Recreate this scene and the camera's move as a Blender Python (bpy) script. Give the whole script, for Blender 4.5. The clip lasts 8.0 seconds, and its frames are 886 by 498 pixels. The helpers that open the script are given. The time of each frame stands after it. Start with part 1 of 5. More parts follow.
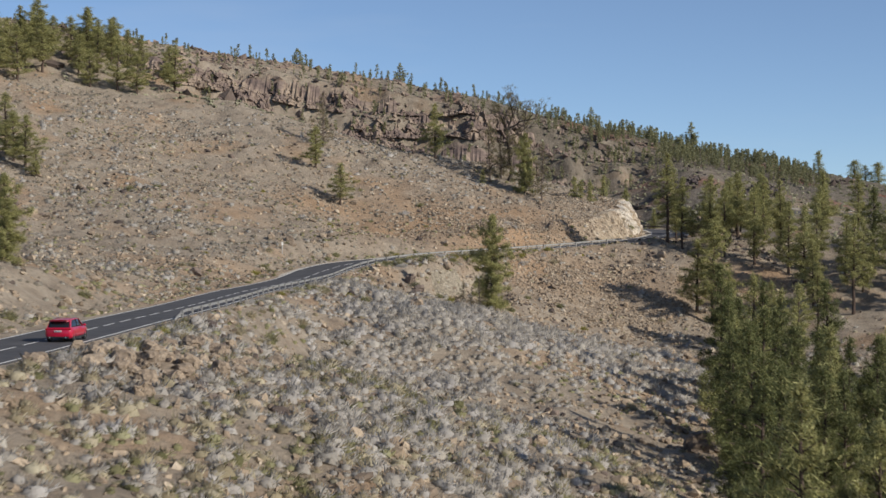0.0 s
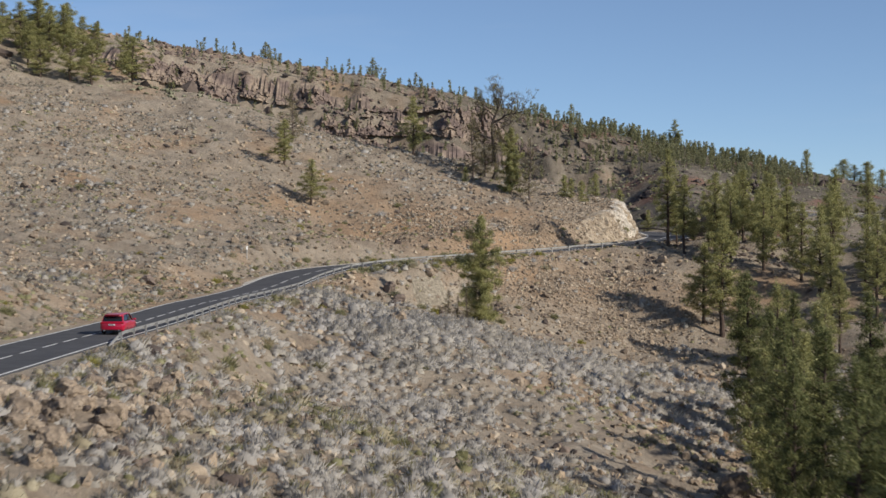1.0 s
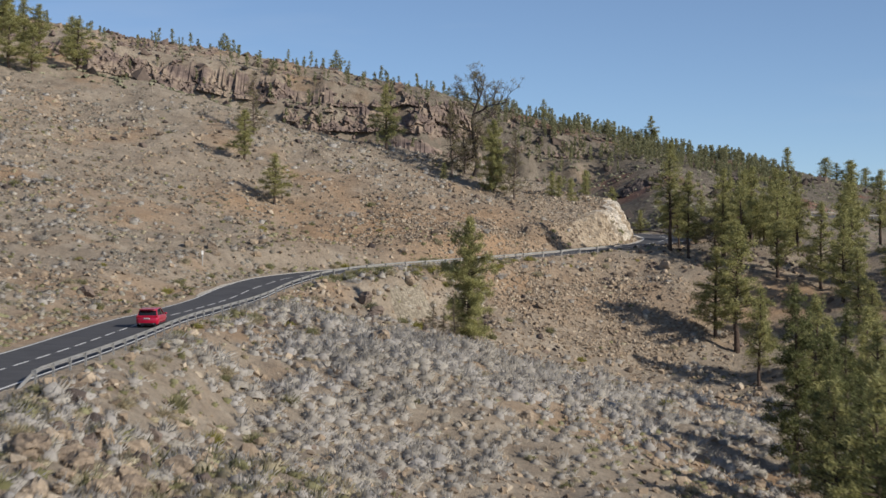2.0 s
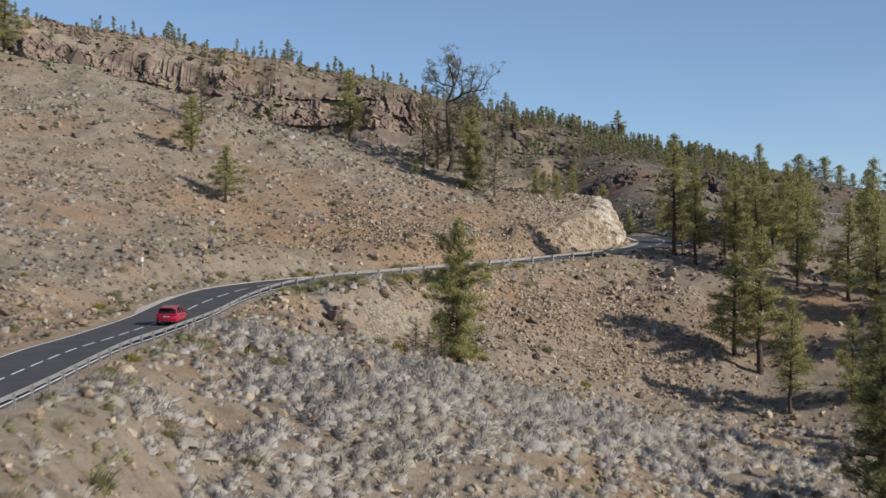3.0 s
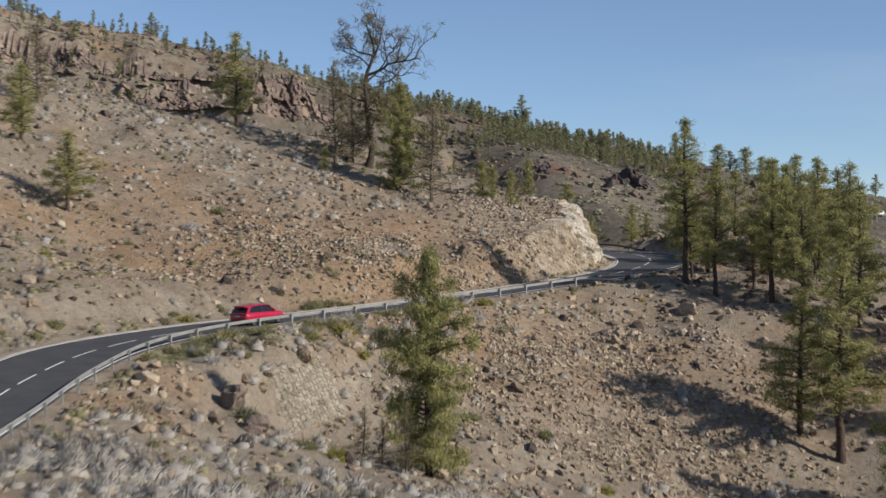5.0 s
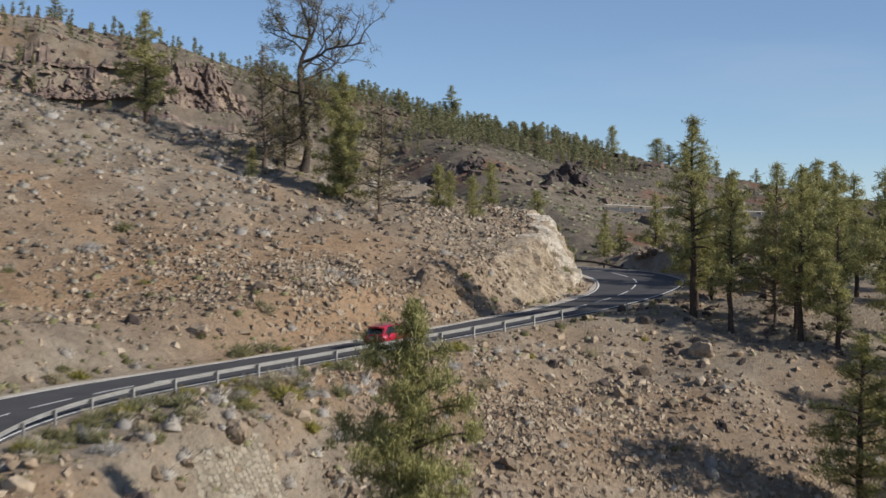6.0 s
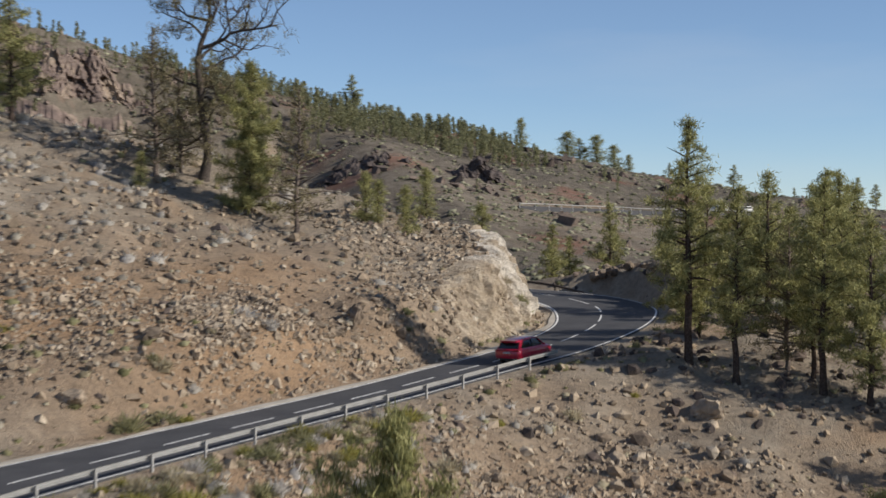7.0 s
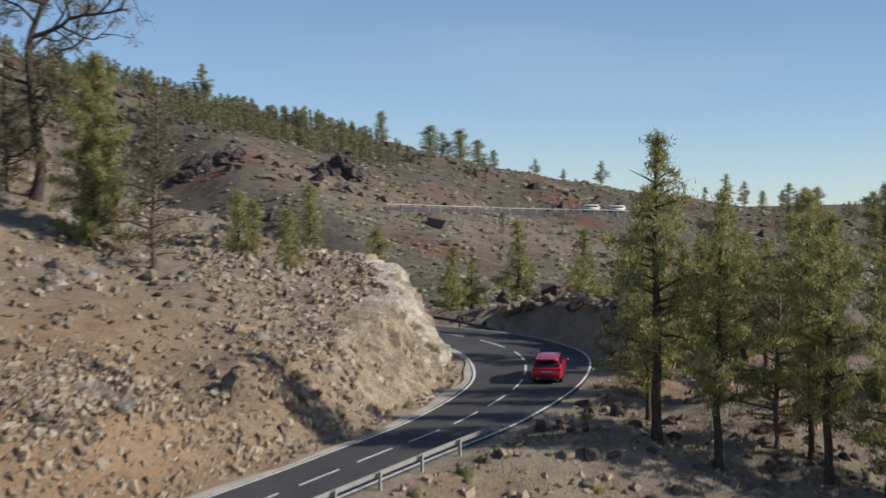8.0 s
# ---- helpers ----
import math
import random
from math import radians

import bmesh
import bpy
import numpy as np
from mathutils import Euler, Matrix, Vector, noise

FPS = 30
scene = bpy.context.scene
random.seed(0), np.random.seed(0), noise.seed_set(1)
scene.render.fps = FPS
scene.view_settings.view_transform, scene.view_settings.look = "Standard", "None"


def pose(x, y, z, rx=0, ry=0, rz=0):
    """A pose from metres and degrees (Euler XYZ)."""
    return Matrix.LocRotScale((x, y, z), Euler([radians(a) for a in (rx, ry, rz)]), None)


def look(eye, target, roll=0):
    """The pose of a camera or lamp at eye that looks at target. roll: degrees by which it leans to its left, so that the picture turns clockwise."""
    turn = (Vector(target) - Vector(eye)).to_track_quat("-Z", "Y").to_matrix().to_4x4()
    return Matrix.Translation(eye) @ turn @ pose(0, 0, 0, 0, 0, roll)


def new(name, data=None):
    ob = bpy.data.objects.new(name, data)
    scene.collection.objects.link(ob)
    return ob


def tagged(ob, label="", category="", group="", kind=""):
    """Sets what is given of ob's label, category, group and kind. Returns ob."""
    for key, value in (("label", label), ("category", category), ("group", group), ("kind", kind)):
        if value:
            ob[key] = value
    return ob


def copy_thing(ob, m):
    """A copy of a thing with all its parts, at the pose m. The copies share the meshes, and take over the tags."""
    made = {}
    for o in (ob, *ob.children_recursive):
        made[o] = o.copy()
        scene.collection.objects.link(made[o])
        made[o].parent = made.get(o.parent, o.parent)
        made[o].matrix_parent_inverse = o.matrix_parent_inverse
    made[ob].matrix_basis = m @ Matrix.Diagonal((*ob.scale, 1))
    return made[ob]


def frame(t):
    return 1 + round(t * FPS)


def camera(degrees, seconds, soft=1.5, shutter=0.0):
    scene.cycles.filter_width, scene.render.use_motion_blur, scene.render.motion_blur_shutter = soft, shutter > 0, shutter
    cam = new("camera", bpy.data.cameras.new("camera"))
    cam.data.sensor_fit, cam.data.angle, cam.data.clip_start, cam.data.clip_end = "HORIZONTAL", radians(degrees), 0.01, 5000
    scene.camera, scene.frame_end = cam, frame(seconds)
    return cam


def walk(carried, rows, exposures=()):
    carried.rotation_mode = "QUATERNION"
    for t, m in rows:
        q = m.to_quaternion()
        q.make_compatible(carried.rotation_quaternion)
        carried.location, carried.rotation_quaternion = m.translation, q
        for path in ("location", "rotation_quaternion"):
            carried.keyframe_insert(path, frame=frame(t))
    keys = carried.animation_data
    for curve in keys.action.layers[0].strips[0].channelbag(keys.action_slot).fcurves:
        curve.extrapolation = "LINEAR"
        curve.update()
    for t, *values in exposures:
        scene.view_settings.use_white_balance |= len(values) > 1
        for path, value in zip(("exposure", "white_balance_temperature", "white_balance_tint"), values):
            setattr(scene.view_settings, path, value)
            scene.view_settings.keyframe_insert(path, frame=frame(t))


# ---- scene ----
import itertools

cam = camera(30.48, 8.0, shutter=0.5)
PATH = [
    (0.0, look((-0.000, 0.000, 40.000), (-0.035, 99.994, 41.085), 0.020)),
    (0.5, look((-0.728, 11.763, 40.399), (0.074, 111.754, 41.499), 0.010)),
    (1.0, look((-1.755, 25.086, 40.906), (0.047, 125.063, 42.021), 0.037)),
    (1.5, look((-2.896, 38.151, 41.475), (0.077, 138.101, 42.570), 0.061)),
    (2.0, look((-4.258, 52.477, 41.972), (0.088, 152.376, 43.042), 0.074)),
    (2.5, look((-5.581, 66.977, 42.547), (0.316, 166.798, 43.562), 0.081)),
    (3.0, look((-6.801, 82.151, 43.213), (0.834, 181.855, 44.148), 0.074)),
    (3.5, look((-7.712, 96.720, 44.036), (1.823, 196.262, 44.846), 0.078)),
    (4.0, look((-8.321, 112.561, 45.037), (3.307, 211.881, 45.698), 0.047)),
    (4.5, look((-8.436, 127.429, 46.145), (5.115, 226.506, 46.608), 0.011)),
    (5.0, look((-8.352, 142.969, 47.549), (7.493, 241.705, 47.755), 0.001)),
    (5.5, look((-7.916, 157.861, 49.011), (10.385, 256.172, 48.926), -0.016)),
    (6.0, look((-7.175, 172.585, 50.562), (13.886, 270.342, 50.147), -0.014)),
    (6.5, look((-6.156, 185.610, 51.906), (17.999, 282.646, 51.174), -0.084)),
    (7.0, look((-4.816, 198.974, 53.343), (22.840, 295.068, 52.244), -0.088)),
    (7.5, look((-3.146, 210.775, 54.765), (28.649, 305.575, 53.327), -0.092)),
    (8.0, look((-1.070, 223.000, 56.329), (35.555, 316.034, 54.505), -0.038)),
]
walk(cam, PATH)

# ---- world, sun, exposure ----
SUN_ELEV, SUN_AZ = 28.0, -30.0          # degrees; azimuth of the sun from +x, turning to +y
world = bpy.data.worlds.new("sky")
scene.world = world
world.use_nodes = True
wn = world.node_tree
wn.nodes.clear()
sky = wn.nodes.new("ShaderNodeTexSky")
sky.sky_type, sky.sun_disc = "NISHITA", False
sky.sun_elevation, sky.sun_rotation = radians(SUN_ELEV), radians(90 - SUN_AZ)
sky.altitude, sky.air_density, sky.dust_density, sky.ozone_density = 2200, 0.85, 0.10, 3.6
w_bg = wn.nodes.new("ShaderNodeBackground")
w_bg.inputs["Strength"].default_value = 0.113
w_out = wn.nodes.new("ShaderNodeOutputWorld")
# thin high cirrus veil
w_tc = wn.nodes.new("ShaderNodeTexCoord")
w_map = wn.nodes.new("ShaderNodeMapping")
w_map.inputs["Scale"].default_value = (1.6, 1.6, 9.0)
w_noise = wn.nodes.new("ShaderNodeTexNoise")
w_noise.inputs["Scale"].default_value, w_noise.inputs["Detail"].default_value = 2.2, 5.0
w_ramp = wn.nodes.new("ShaderNodeValToRGB")
w_ramp.color_ramp.elements[0].position, w_ramp.color_ramp.elements[1].position = 0.52, 0.85
w_ramp.color_ramp.elements[0].color, w_ramp.color_ramp.elements[1].color = (0.07, 0.07, 0.07, 1), (0.30, 0.30, 0.30, 1)
w_mix = wn.nodes.new("ShaderNodeMixRGB")
w_mix.inputs["Color2"].default_value = (5.2, 5.6, 6.2, 1)
wn.links.new(w_tc.outputs["Generated"], w_map.inputs["Vector"])
wn.links.new(w_map.outputs["Vector"], w_noise.inputs["Vector"])
wn.links.new(w_noise.outputs["Fac"], w_ramp.inputs["Fac"])
wn.links.new(w_ramp.outputs["Color"], w_mix.inputs["Fac"])
wn.links.new(sky.outputs["Color"], w_mix.inputs["Color1"])
wn.links.new(w_mix.outputs["Color"], w_bg.inputs["Color"])
wn.links.new(w_bg.outputs["Background"], w_out.inputs["Surface"])

sun_data = bpy.data.lights.new("sun", "SUN")
sun_data.energy, sun_data.angle, sun_data.color = 5.0, radians(0.55), (1.0, 0.93, 0.83)
sun = new("sun", sun_data)
sun.matrix_world = look((0, 0, 300), (-300 * math.cos(radians(SUN_AZ)) / math.tan(radians(SUN_ELEV)),
                                      -300 * math.sin(radians(SUN_AZ)) / math.tan(radians(SUN_ELEV)), 0))
scene.view_settings.exposure = 0.0


# ---- materials ----
def material(name, rough=0.9, metal=0.0, spec=0.3):
    m = bpy.data.materials.new(name)
    m.use_nodes = True
    b = m.node_tree.nodes["Principled BSDF"]
    b.inputs["Roughness"].default_value, b.inputs["Metallic"].default_value = rough, metal
    b.inputs["Specular IOR Level"].default_value = spec
    return m, m.node_tree, b


def node(nt, kind, **inputs):
    n = nt.nodes.new(kind)
    for key, value in inputs.items():
        n.inputs[key].default_value = value
    return n


def world_pos(nt):
    return node(nt, "ShaderNodeNewGeometry").outputs["Position"]


def noise_fac(nt, vec, scale, detail=4.0, rough=0.6):
    n = node(nt, "ShaderNodeTexNoise", Scale=scale, Detail=detail, Roughness=rough)
    nt.links.new(vec, n.inputs["Vector"])
    return n.outputs["Fac"]


def ramp(nt, fac, stops):
    r = nt.nodes.new("ShaderNodeValToRGB")
    e = r.color_ramp.elements
    while len(e) < len(stops):
        e.new(0.5)
    for el, (p, c) in zip(e, stops):
        el.position, el.color = p, (*c, 1) if len(c) == 3 else c
    nt.links.new(fac, r.inputs["Fac"])
    return r.outputs["Color"]


def mix(nt, fac, a, b, how="MIX"):
    n = nt.nodes.new("ShaderNodeMixRGB")
    n.blend_type = how
    for key, value in (("Fac", fac), ("Color1", a), ("Color2", b)):
        if isinstance(value, (tuple, float, int)):
            n.inputs[key].default_value = (*value, 1) if isinstance(value, tuple) else value
        else:
            nt.links.new(value, n.inputs[key])
    return n.outputs["Color"]


def bump(nt, b, fac, strength, distance):
    n = node(nt, "ShaderNodeBump", Strength=strength, Distance=distance)
    nt.links.new(fac, n.inputs["Height"])
    nt.links.new(n.outputs["Normal"], b.inputs["Normal"])


def island_material(name, stops, rough=0.9, grain=6.0, spread=0.25, spec=0.2, thin=0.0):
    """Colour varied piece by piece, with a finer mottling over it."""
    m, nt, b = material(name, rough, 0, spec)
    g = node(nt, "ShaderNodeNewGeometry")
    c = ramp(nt, g.outputs["Random Per Island"], stops)
    f = noise_fac(nt, g.outputs["Position"], grain, 3.0)
    c = mix(nt, 1.0, c, ramp(nt, f, [(0.25, (1 - spread,) * 3), (0.75, (1 + spread,) * 3)]), "MULTIPLY")
    nt.links.new(c, b.inputs["Base Color"])
    if thin:
        # light passes through thin leaves and twigs
        t = nt.nodes.new("ShaderNodeBsdfTranslucent")
        s = node(nt, "ShaderNodeMixShader", Fac=thin)
        nt.links.new(c, t.inputs["Color"])
        nt.links.new(b.outputs["BSDF"], s.inputs[1])
        nt.links.new(t.outputs["BSDF"], s.inputs[2])
        nt.links.new(s.outputs["Shader"], nt.nodes["Material Output"].inputs["Surface"])
    return m, nt, b


def twig_material(name, stops):
    """Packed fine twigs: colour noise paints the shade of gaps, tips of many tones."""
    m, nt, b = material(name, 0.95, 0, 0.15)
    g = node(nt, "ShaderNodeNewGeometry")
    c = ramp(nt, g.outputs["Random Per Island"], stops)
    f = noise_fac(nt, g.outputs["Position"], 7.0, 5.0, 0.7)
    broad = noise_fac(nt, g.outputs["Position"], 0.16, 3.0)
    c = mix(nt, 1.0, c, ramp(nt, f, [(0.30, (0.82, 0.80, 0.77)), (0.48, (1.0, 1.0, 1.0)), (0.72, (1.14, 1.14, 1.12))]), "MULTIPLY")
    c = mix(nt, 1.0, c, ramp(nt, broad, [(0.3, (0.86, 0.84, 0.80)), (0.7, (1.10, 1.11, 1.14))]), "MULTIPLY")
    nt.links.new(c, b.inputs["Base Color"])
    t = nt.nodes.new("ShaderNodeBsdfTranslucent")
    k = node(nt, "ShaderNodeMixShader", Fac=0.5)
    nt.links.new(c, t.inputs["Color"])
    nt.links.new(b.outputs["BSDF"], k.inputs[1])
    nt.links.new(t.outputs["BSDF"], k.inputs[2])
    nt.links.new(k.outputs["Shader"], nt.nodes["Material Output"].inputs["Surface"])
    return m


def plain_material(name, color, rough=0.5, metal=0.0, spec=0.5, spread=0.12, grain=3.0):
    m, nt, b = material(name, rough, metal, spec)
    tc = node(nt, "ShaderNodeTexCoord")
    f = noise_fac(nt, tc.outputs["Object"], grain, 4.0)
    lo, hi = tuple(v * (1 - spread) for v in color), tuple(min(1, v * (1 + spread)) for v in color)
    nt.links.new(ramp(nt, f, [(0.3, lo), (0.7, hi)]), b.inputs["Base Color"])
    return m


def ground_material():
    m, nt, b = material("slope_soil", 0.95, 0, 0.15)
    p = world_pos(nt)
    big = noise_fac(nt, p, 0.045, 5.0, 0.62)
    mid = noise_fac(nt, p, 0.35, 6.0, 0.65)
    fine = noise_fac(nt, p, 2.6, 6.0, 0.7)
    soil = ramp(nt, mid, [(0.30, (0.210, 0.168, 0.128)), (0.50, (0.292, 0.243, 0.186)), (0.72, (0.375, 0.320, 0.252))])
    orange = ramp(nt, mid, [(0.30, (0.265, 0.175, 0.105)), (0.60, (0.365, 0.242, 0.145)), (0.80, (0.425, 0.305, 0.200))])
    lava = ramp(nt, mid, [(0.30, (0.082, 0.071, 0.058)), (0.55, (0.145, 0.124, 0.098)), (0.75, (0.215, 0.186, 0.146))])
    red = (0.19, 0.085, 0.060)
    pale = ramp(nt, mid, [(0.3, (0.42, 0.34, 0.25)), (0.7, (0.66, 0.58, 0.46))])
    a_o = node(nt, "ShaderNodeAttribute")
    a_o.attribute_name = "zone"
    sep = nt.nodes.new("ShaderNodeSeparateColor")
    nt.links.new(a_o.outputs["Color"], sep.inputs["Color"])
    c = mix(nt, ramp(nt, big, [(0.52, (0, 0, 0)), (0.66, (0.8, 0.8, 0.8))]), soil, orange)
    c = mix(nt, sep.outputs["Red"], c, orange)
    lav = mix(nt, ramp(nt, noise_fac(nt, p, 0.03, 4.0), [(0.56, (0, 0, 0)), (0.66, (1, 1, 1))]), lava, red)
    c = mix(nt, sep.outputs["Green"], c, lav)
    c = mix(nt, sep.outputs["Blue"], c, pale)
    c = mix(nt, 1.0, c, ramp(nt, fine, [(0.25, (0.62, 0.62, 0.64)), (0.5, (1.0, 1.0, 1.0)), (0.78, (1.28, 1.25, 1.2))]), "MULTIPLY")
    nt.links.new(c, b.inputs["Base Color"])
    bump(nt, b, mix(nt, 0.5, fine, noise_fac(nt, p, 9.0, 5.0)), 1.0, 0.35)
    return m


MAT_GROUND = ground_material()


def cliff_material(name, stops, scale, dist):
    m, nt, b = material(name, 0.92, 0, 0.2)
    p = world_pos(nt)
    f = noise_fac(nt, p, scale, 7.0, 0.65)
    v = node(nt, "ShaderNodeTexVoronoi", Scale=scale * 2.2)
    nt.links.new(p, v.inputs["Vector"])
    c = ramp(nt, f, stops)
    c = mix(nt, 1.0, c, ramp(nt, noise_fac(nt, p, scale * 6, 5.0), [(0.3, (0.7, 0.7, 0.7)), (0.7, (1.25, 1.22, 1.2))]), "MULTIPLY")
    nt.links.new(c, b.inputs["Base Color"])
    bump(nt, b, mix(nt, 0.5, f, v.outputs["Distance"]), 1.0, dist)
    return m


# ---- the lie of the land ----
def vnoise(x, y, seed):
    xi, yi = np.floor(x).astype(np.int64), np.floor(y).astype(np.int64)
    u, v = x - xi, y - yi
    u, v = u * u * (3 - 2 * u), v * v * (3 - 2 * v)

    def h(i, j):
        n = (i * 374761393 + j * 668265263 + seed * 1274126177) & 0x7FFFFFFF
        n = ((n ^ (n >> 13)) * 1274126177) & 0x7FFFFFFF
        return ((n ^ (n >> 16)) & 0xFFFF) / 65535.0

    a, b = h(xi, yi) * (1 - u) + h(xi + 1, yi) * u, h(xi, yi + 1) * (1 - u) + h(xi + 1, yi + 1) * u
    return (a * (1 - v) + b * v) * 2 - 1


def fbm(x, y, size, octaves, seed):
    out, amp = 0 * x, 1.0
    for k in range(octaves):
        out = out + amp * vnoise(x / size + 17.3 * k, y / size - 9.1 * k, seed + k)
        size, amp = size / 2.1, amp * 0.5
    return out


def sstep(a, b, x):
    t = np.clip((x - a) / (b - a), 0, 1)
    return t * t * (3 - 2 * t)


def catmull(points, step):
    """An even curve through the points, with columns as given."""
    p = np.array(points, float)
    p = np.vstack([2 * p[0] - p[1], p, 2 * p[-1] - p[-2]])
    out = []
    for i in range(1, len(p) - 2):
        n = max(2, int(np.linalg.norm(p[i + 1, :3] - p[i, :3]) / step * 4))
        for t in np.arange(n) / n:
            out.append(0.5 * ((2 * p[i]) + (p[i + 1] - p[i - 1]) * t + (2 * p[i - 1] - 5 * p[i] + 4 * p[i + 1] - p[i + 2]) * t * t
                              + (3 * p[i] - p[i - 1] - 3 * p[i + 1] + p[i + 2]) * t ** 3))
    out.append(p[-2])
    out = np.array(out)
    s = np.r_[0, np.cumsum(np.linalg.norm(np.diff(out[:, :3], axis=0), axis=1))]
    e = np.linspace(0, s[-1], int(s[-1] / step) + 1)
    return np.stack([np.interp(e, s, out[:, k]) for k in range(out.shape[1])], 1)


# centre line of the mountain road: x, y, z, half width to the inside, half width to the valley
ROAD = catmull([(-36, -60, 30.8, 3.7, 3.6), (-33, 40, 33.0, 3.7, 3.6), (-30, 100, 34.2, 3.7, 3.6), (-28, 140, 35.2, 3.7, 3.6), (-26.2, 170, 36.0, 3.7, 3.6),
                (-24.8, 200, 36.9, 3.8, 3.6), (-23, 216, 37.4, 3.9, 3.6), (-20.6, 236, 38.2, 4.2, 3.7), (-18, 250.5, 39.5, 4.6, 3.8),
                (-14.2, 262.5, 40.6, 4.8, 3.8), (-7, 272.3, 41.5, 4.1, 3.6), (5.2, 284, 42.4, 3.4, 3.4), (18, 295, 43.4, 2.9, 3.3),
                (26.5, 302.3, 44.2, 2.8, 3.4), (34.2, 309.2, 44.9, 3.0, 3.6), (41.4, 317.7, 45.8, 3.3, 4.0), (45.4, 325.8, 46.6, 4.0, 4.8),
                (46.2, 331.7, 47.1, 4.4, 5.2), (44.6, 337.2, 47.6, 4.4, 5.2), (40, 343, 48.0, 4.2, 4.6), (32, 348, 48.4, 3.6, 3.8), (16, 354, 49.0, 3.4, 3.4)], 1.0)


def road_at(x, y):
    """Signed distance from the centre line (+ uphill, to the left of the way), its index, height there and the half width on that side."""
    x, y = np.asarray(x, float), np.asarray(y, float)
    shape = x.shape
    q = np.stack([x.ravel(), y.ravel()], 1)
    best, idx = np.full(len(q), 1e9), np.zeros(len(q), int)
    for lo in range(0, len(ROAD), 4):
        d = (q[:, 0] - ROAD[lo, 0]) ** 2 + (q[:, 1] - ROAD[lo, 1]) ** 2
        m = d < best
        best[m], idx[m] = d[m], lo
    centre = idx
    for k in range(-3, 4):
        j = np.clip(centre + k, 0, len(ROAD) - 1)
        d = (q[:, 0] - ROAD[j, 0]) ** 2 + (q[:, 1] - ROAD[j, 1]) ** 2
        m = d < best
        best[m], idx[m] = d[m], j[m]
    a, b = np.clip(idx - 1, 0, None), np.clip(idx + 1, None, len(ROAD) - 1)
    t = ROAD[b, :2] - ROAD[a, :2]
    t /= np.linalg.norm(t, axis=1)[:, None]
    off = q - ROAD[idx, :2]
    cross = t[:, 0] * off[:, 1] - t[:, 1] * off[:, 0]
    d = np.sqrt((off ** 2).sum(1)) * np.where(cross >= 0, 1, -1)
    along = np.clip((off * t).sum(1), -1, 1)
    hw = np.where(cross >= 0, ROAD[idx, 3], ROAD[idx, 4])
    z = ROAD[idx, 2] + along * 0.08
    return d.reshape(shape), idx.reshape(shape), z.reshape(shape), hw.reshape(shape)


def uphill(x, y):
    u, v = np.clip(x / 50, -5, 1.5), np.clip((y - 300) / 50, -2.5, 1.4)
    return (48.8 + 13.0 * v + 3.8 * v * v - 5.7 * u - 2.5 * u * v + 1.2 * u * u + 0.025 * np.minimum(0, y - 175)
            - 3.0 * np.exp(-((x + 13) ** 2 + (y - 298) ** 2) / 260))


def downhill(x, y):
    u, v = np.clip((x - 10) / 50, -1.0, 1.6), np.clip((y - 220) / 50, -2.6, 1.6)

    def hump(a, b, r):
        return np.exp(-((x - a) ** 2 + (y - b) ** 2) / (2 * r * r))

    return (29.9 + 7.9 * v + 1.8 * v * v - 8.6 * u + 2.3 * u * v + 2.6 * u * u + 4.5 * hump(0, 203, 18) - 7.3 * hump(35, 258, 16)
            + 1.6 * hump(-1.5, 263.0, 4.0) - 1.8 * hump(4.0, 250.5, 4.5) + 0.7 * hump(15, 172, 12) + 5.0 * hump(0, 120, 25) - 0.05 * np.maximum(0, x - 90))


def far_side(x, y):
    crest = np.interp(x, [-900, -177, -18, 100, 200, 376, 900], [250, 142.0, 115.0, 88.0, 69.5, 46, 25])
    yy = y + 9 * fbm(x, y, 60, 3, 40) + 3.5 * fbm(x, y * 0.4, 13, 2, 41)
    back = 660 - yy
    plain = -0.235 * np.maximum(back, 0) - 0.07 * np.maximum(-back, 0)
    steps = np.interp(back, [-500, 0, 14, 22, 27, 36, 42, 100, 260, 400], [-45, 0, -5, -7, -15, -18, -28, -42, -72, -100])
    w = sstep(95, 60, x) * sstep(-330, -250, x)
    z = crest + plain * (1 - w) + steps * w
    floor = 43 + 0.02 * (x - 40)
    return floor + np.logaddexp(0, (z - floor) / 4) * 4


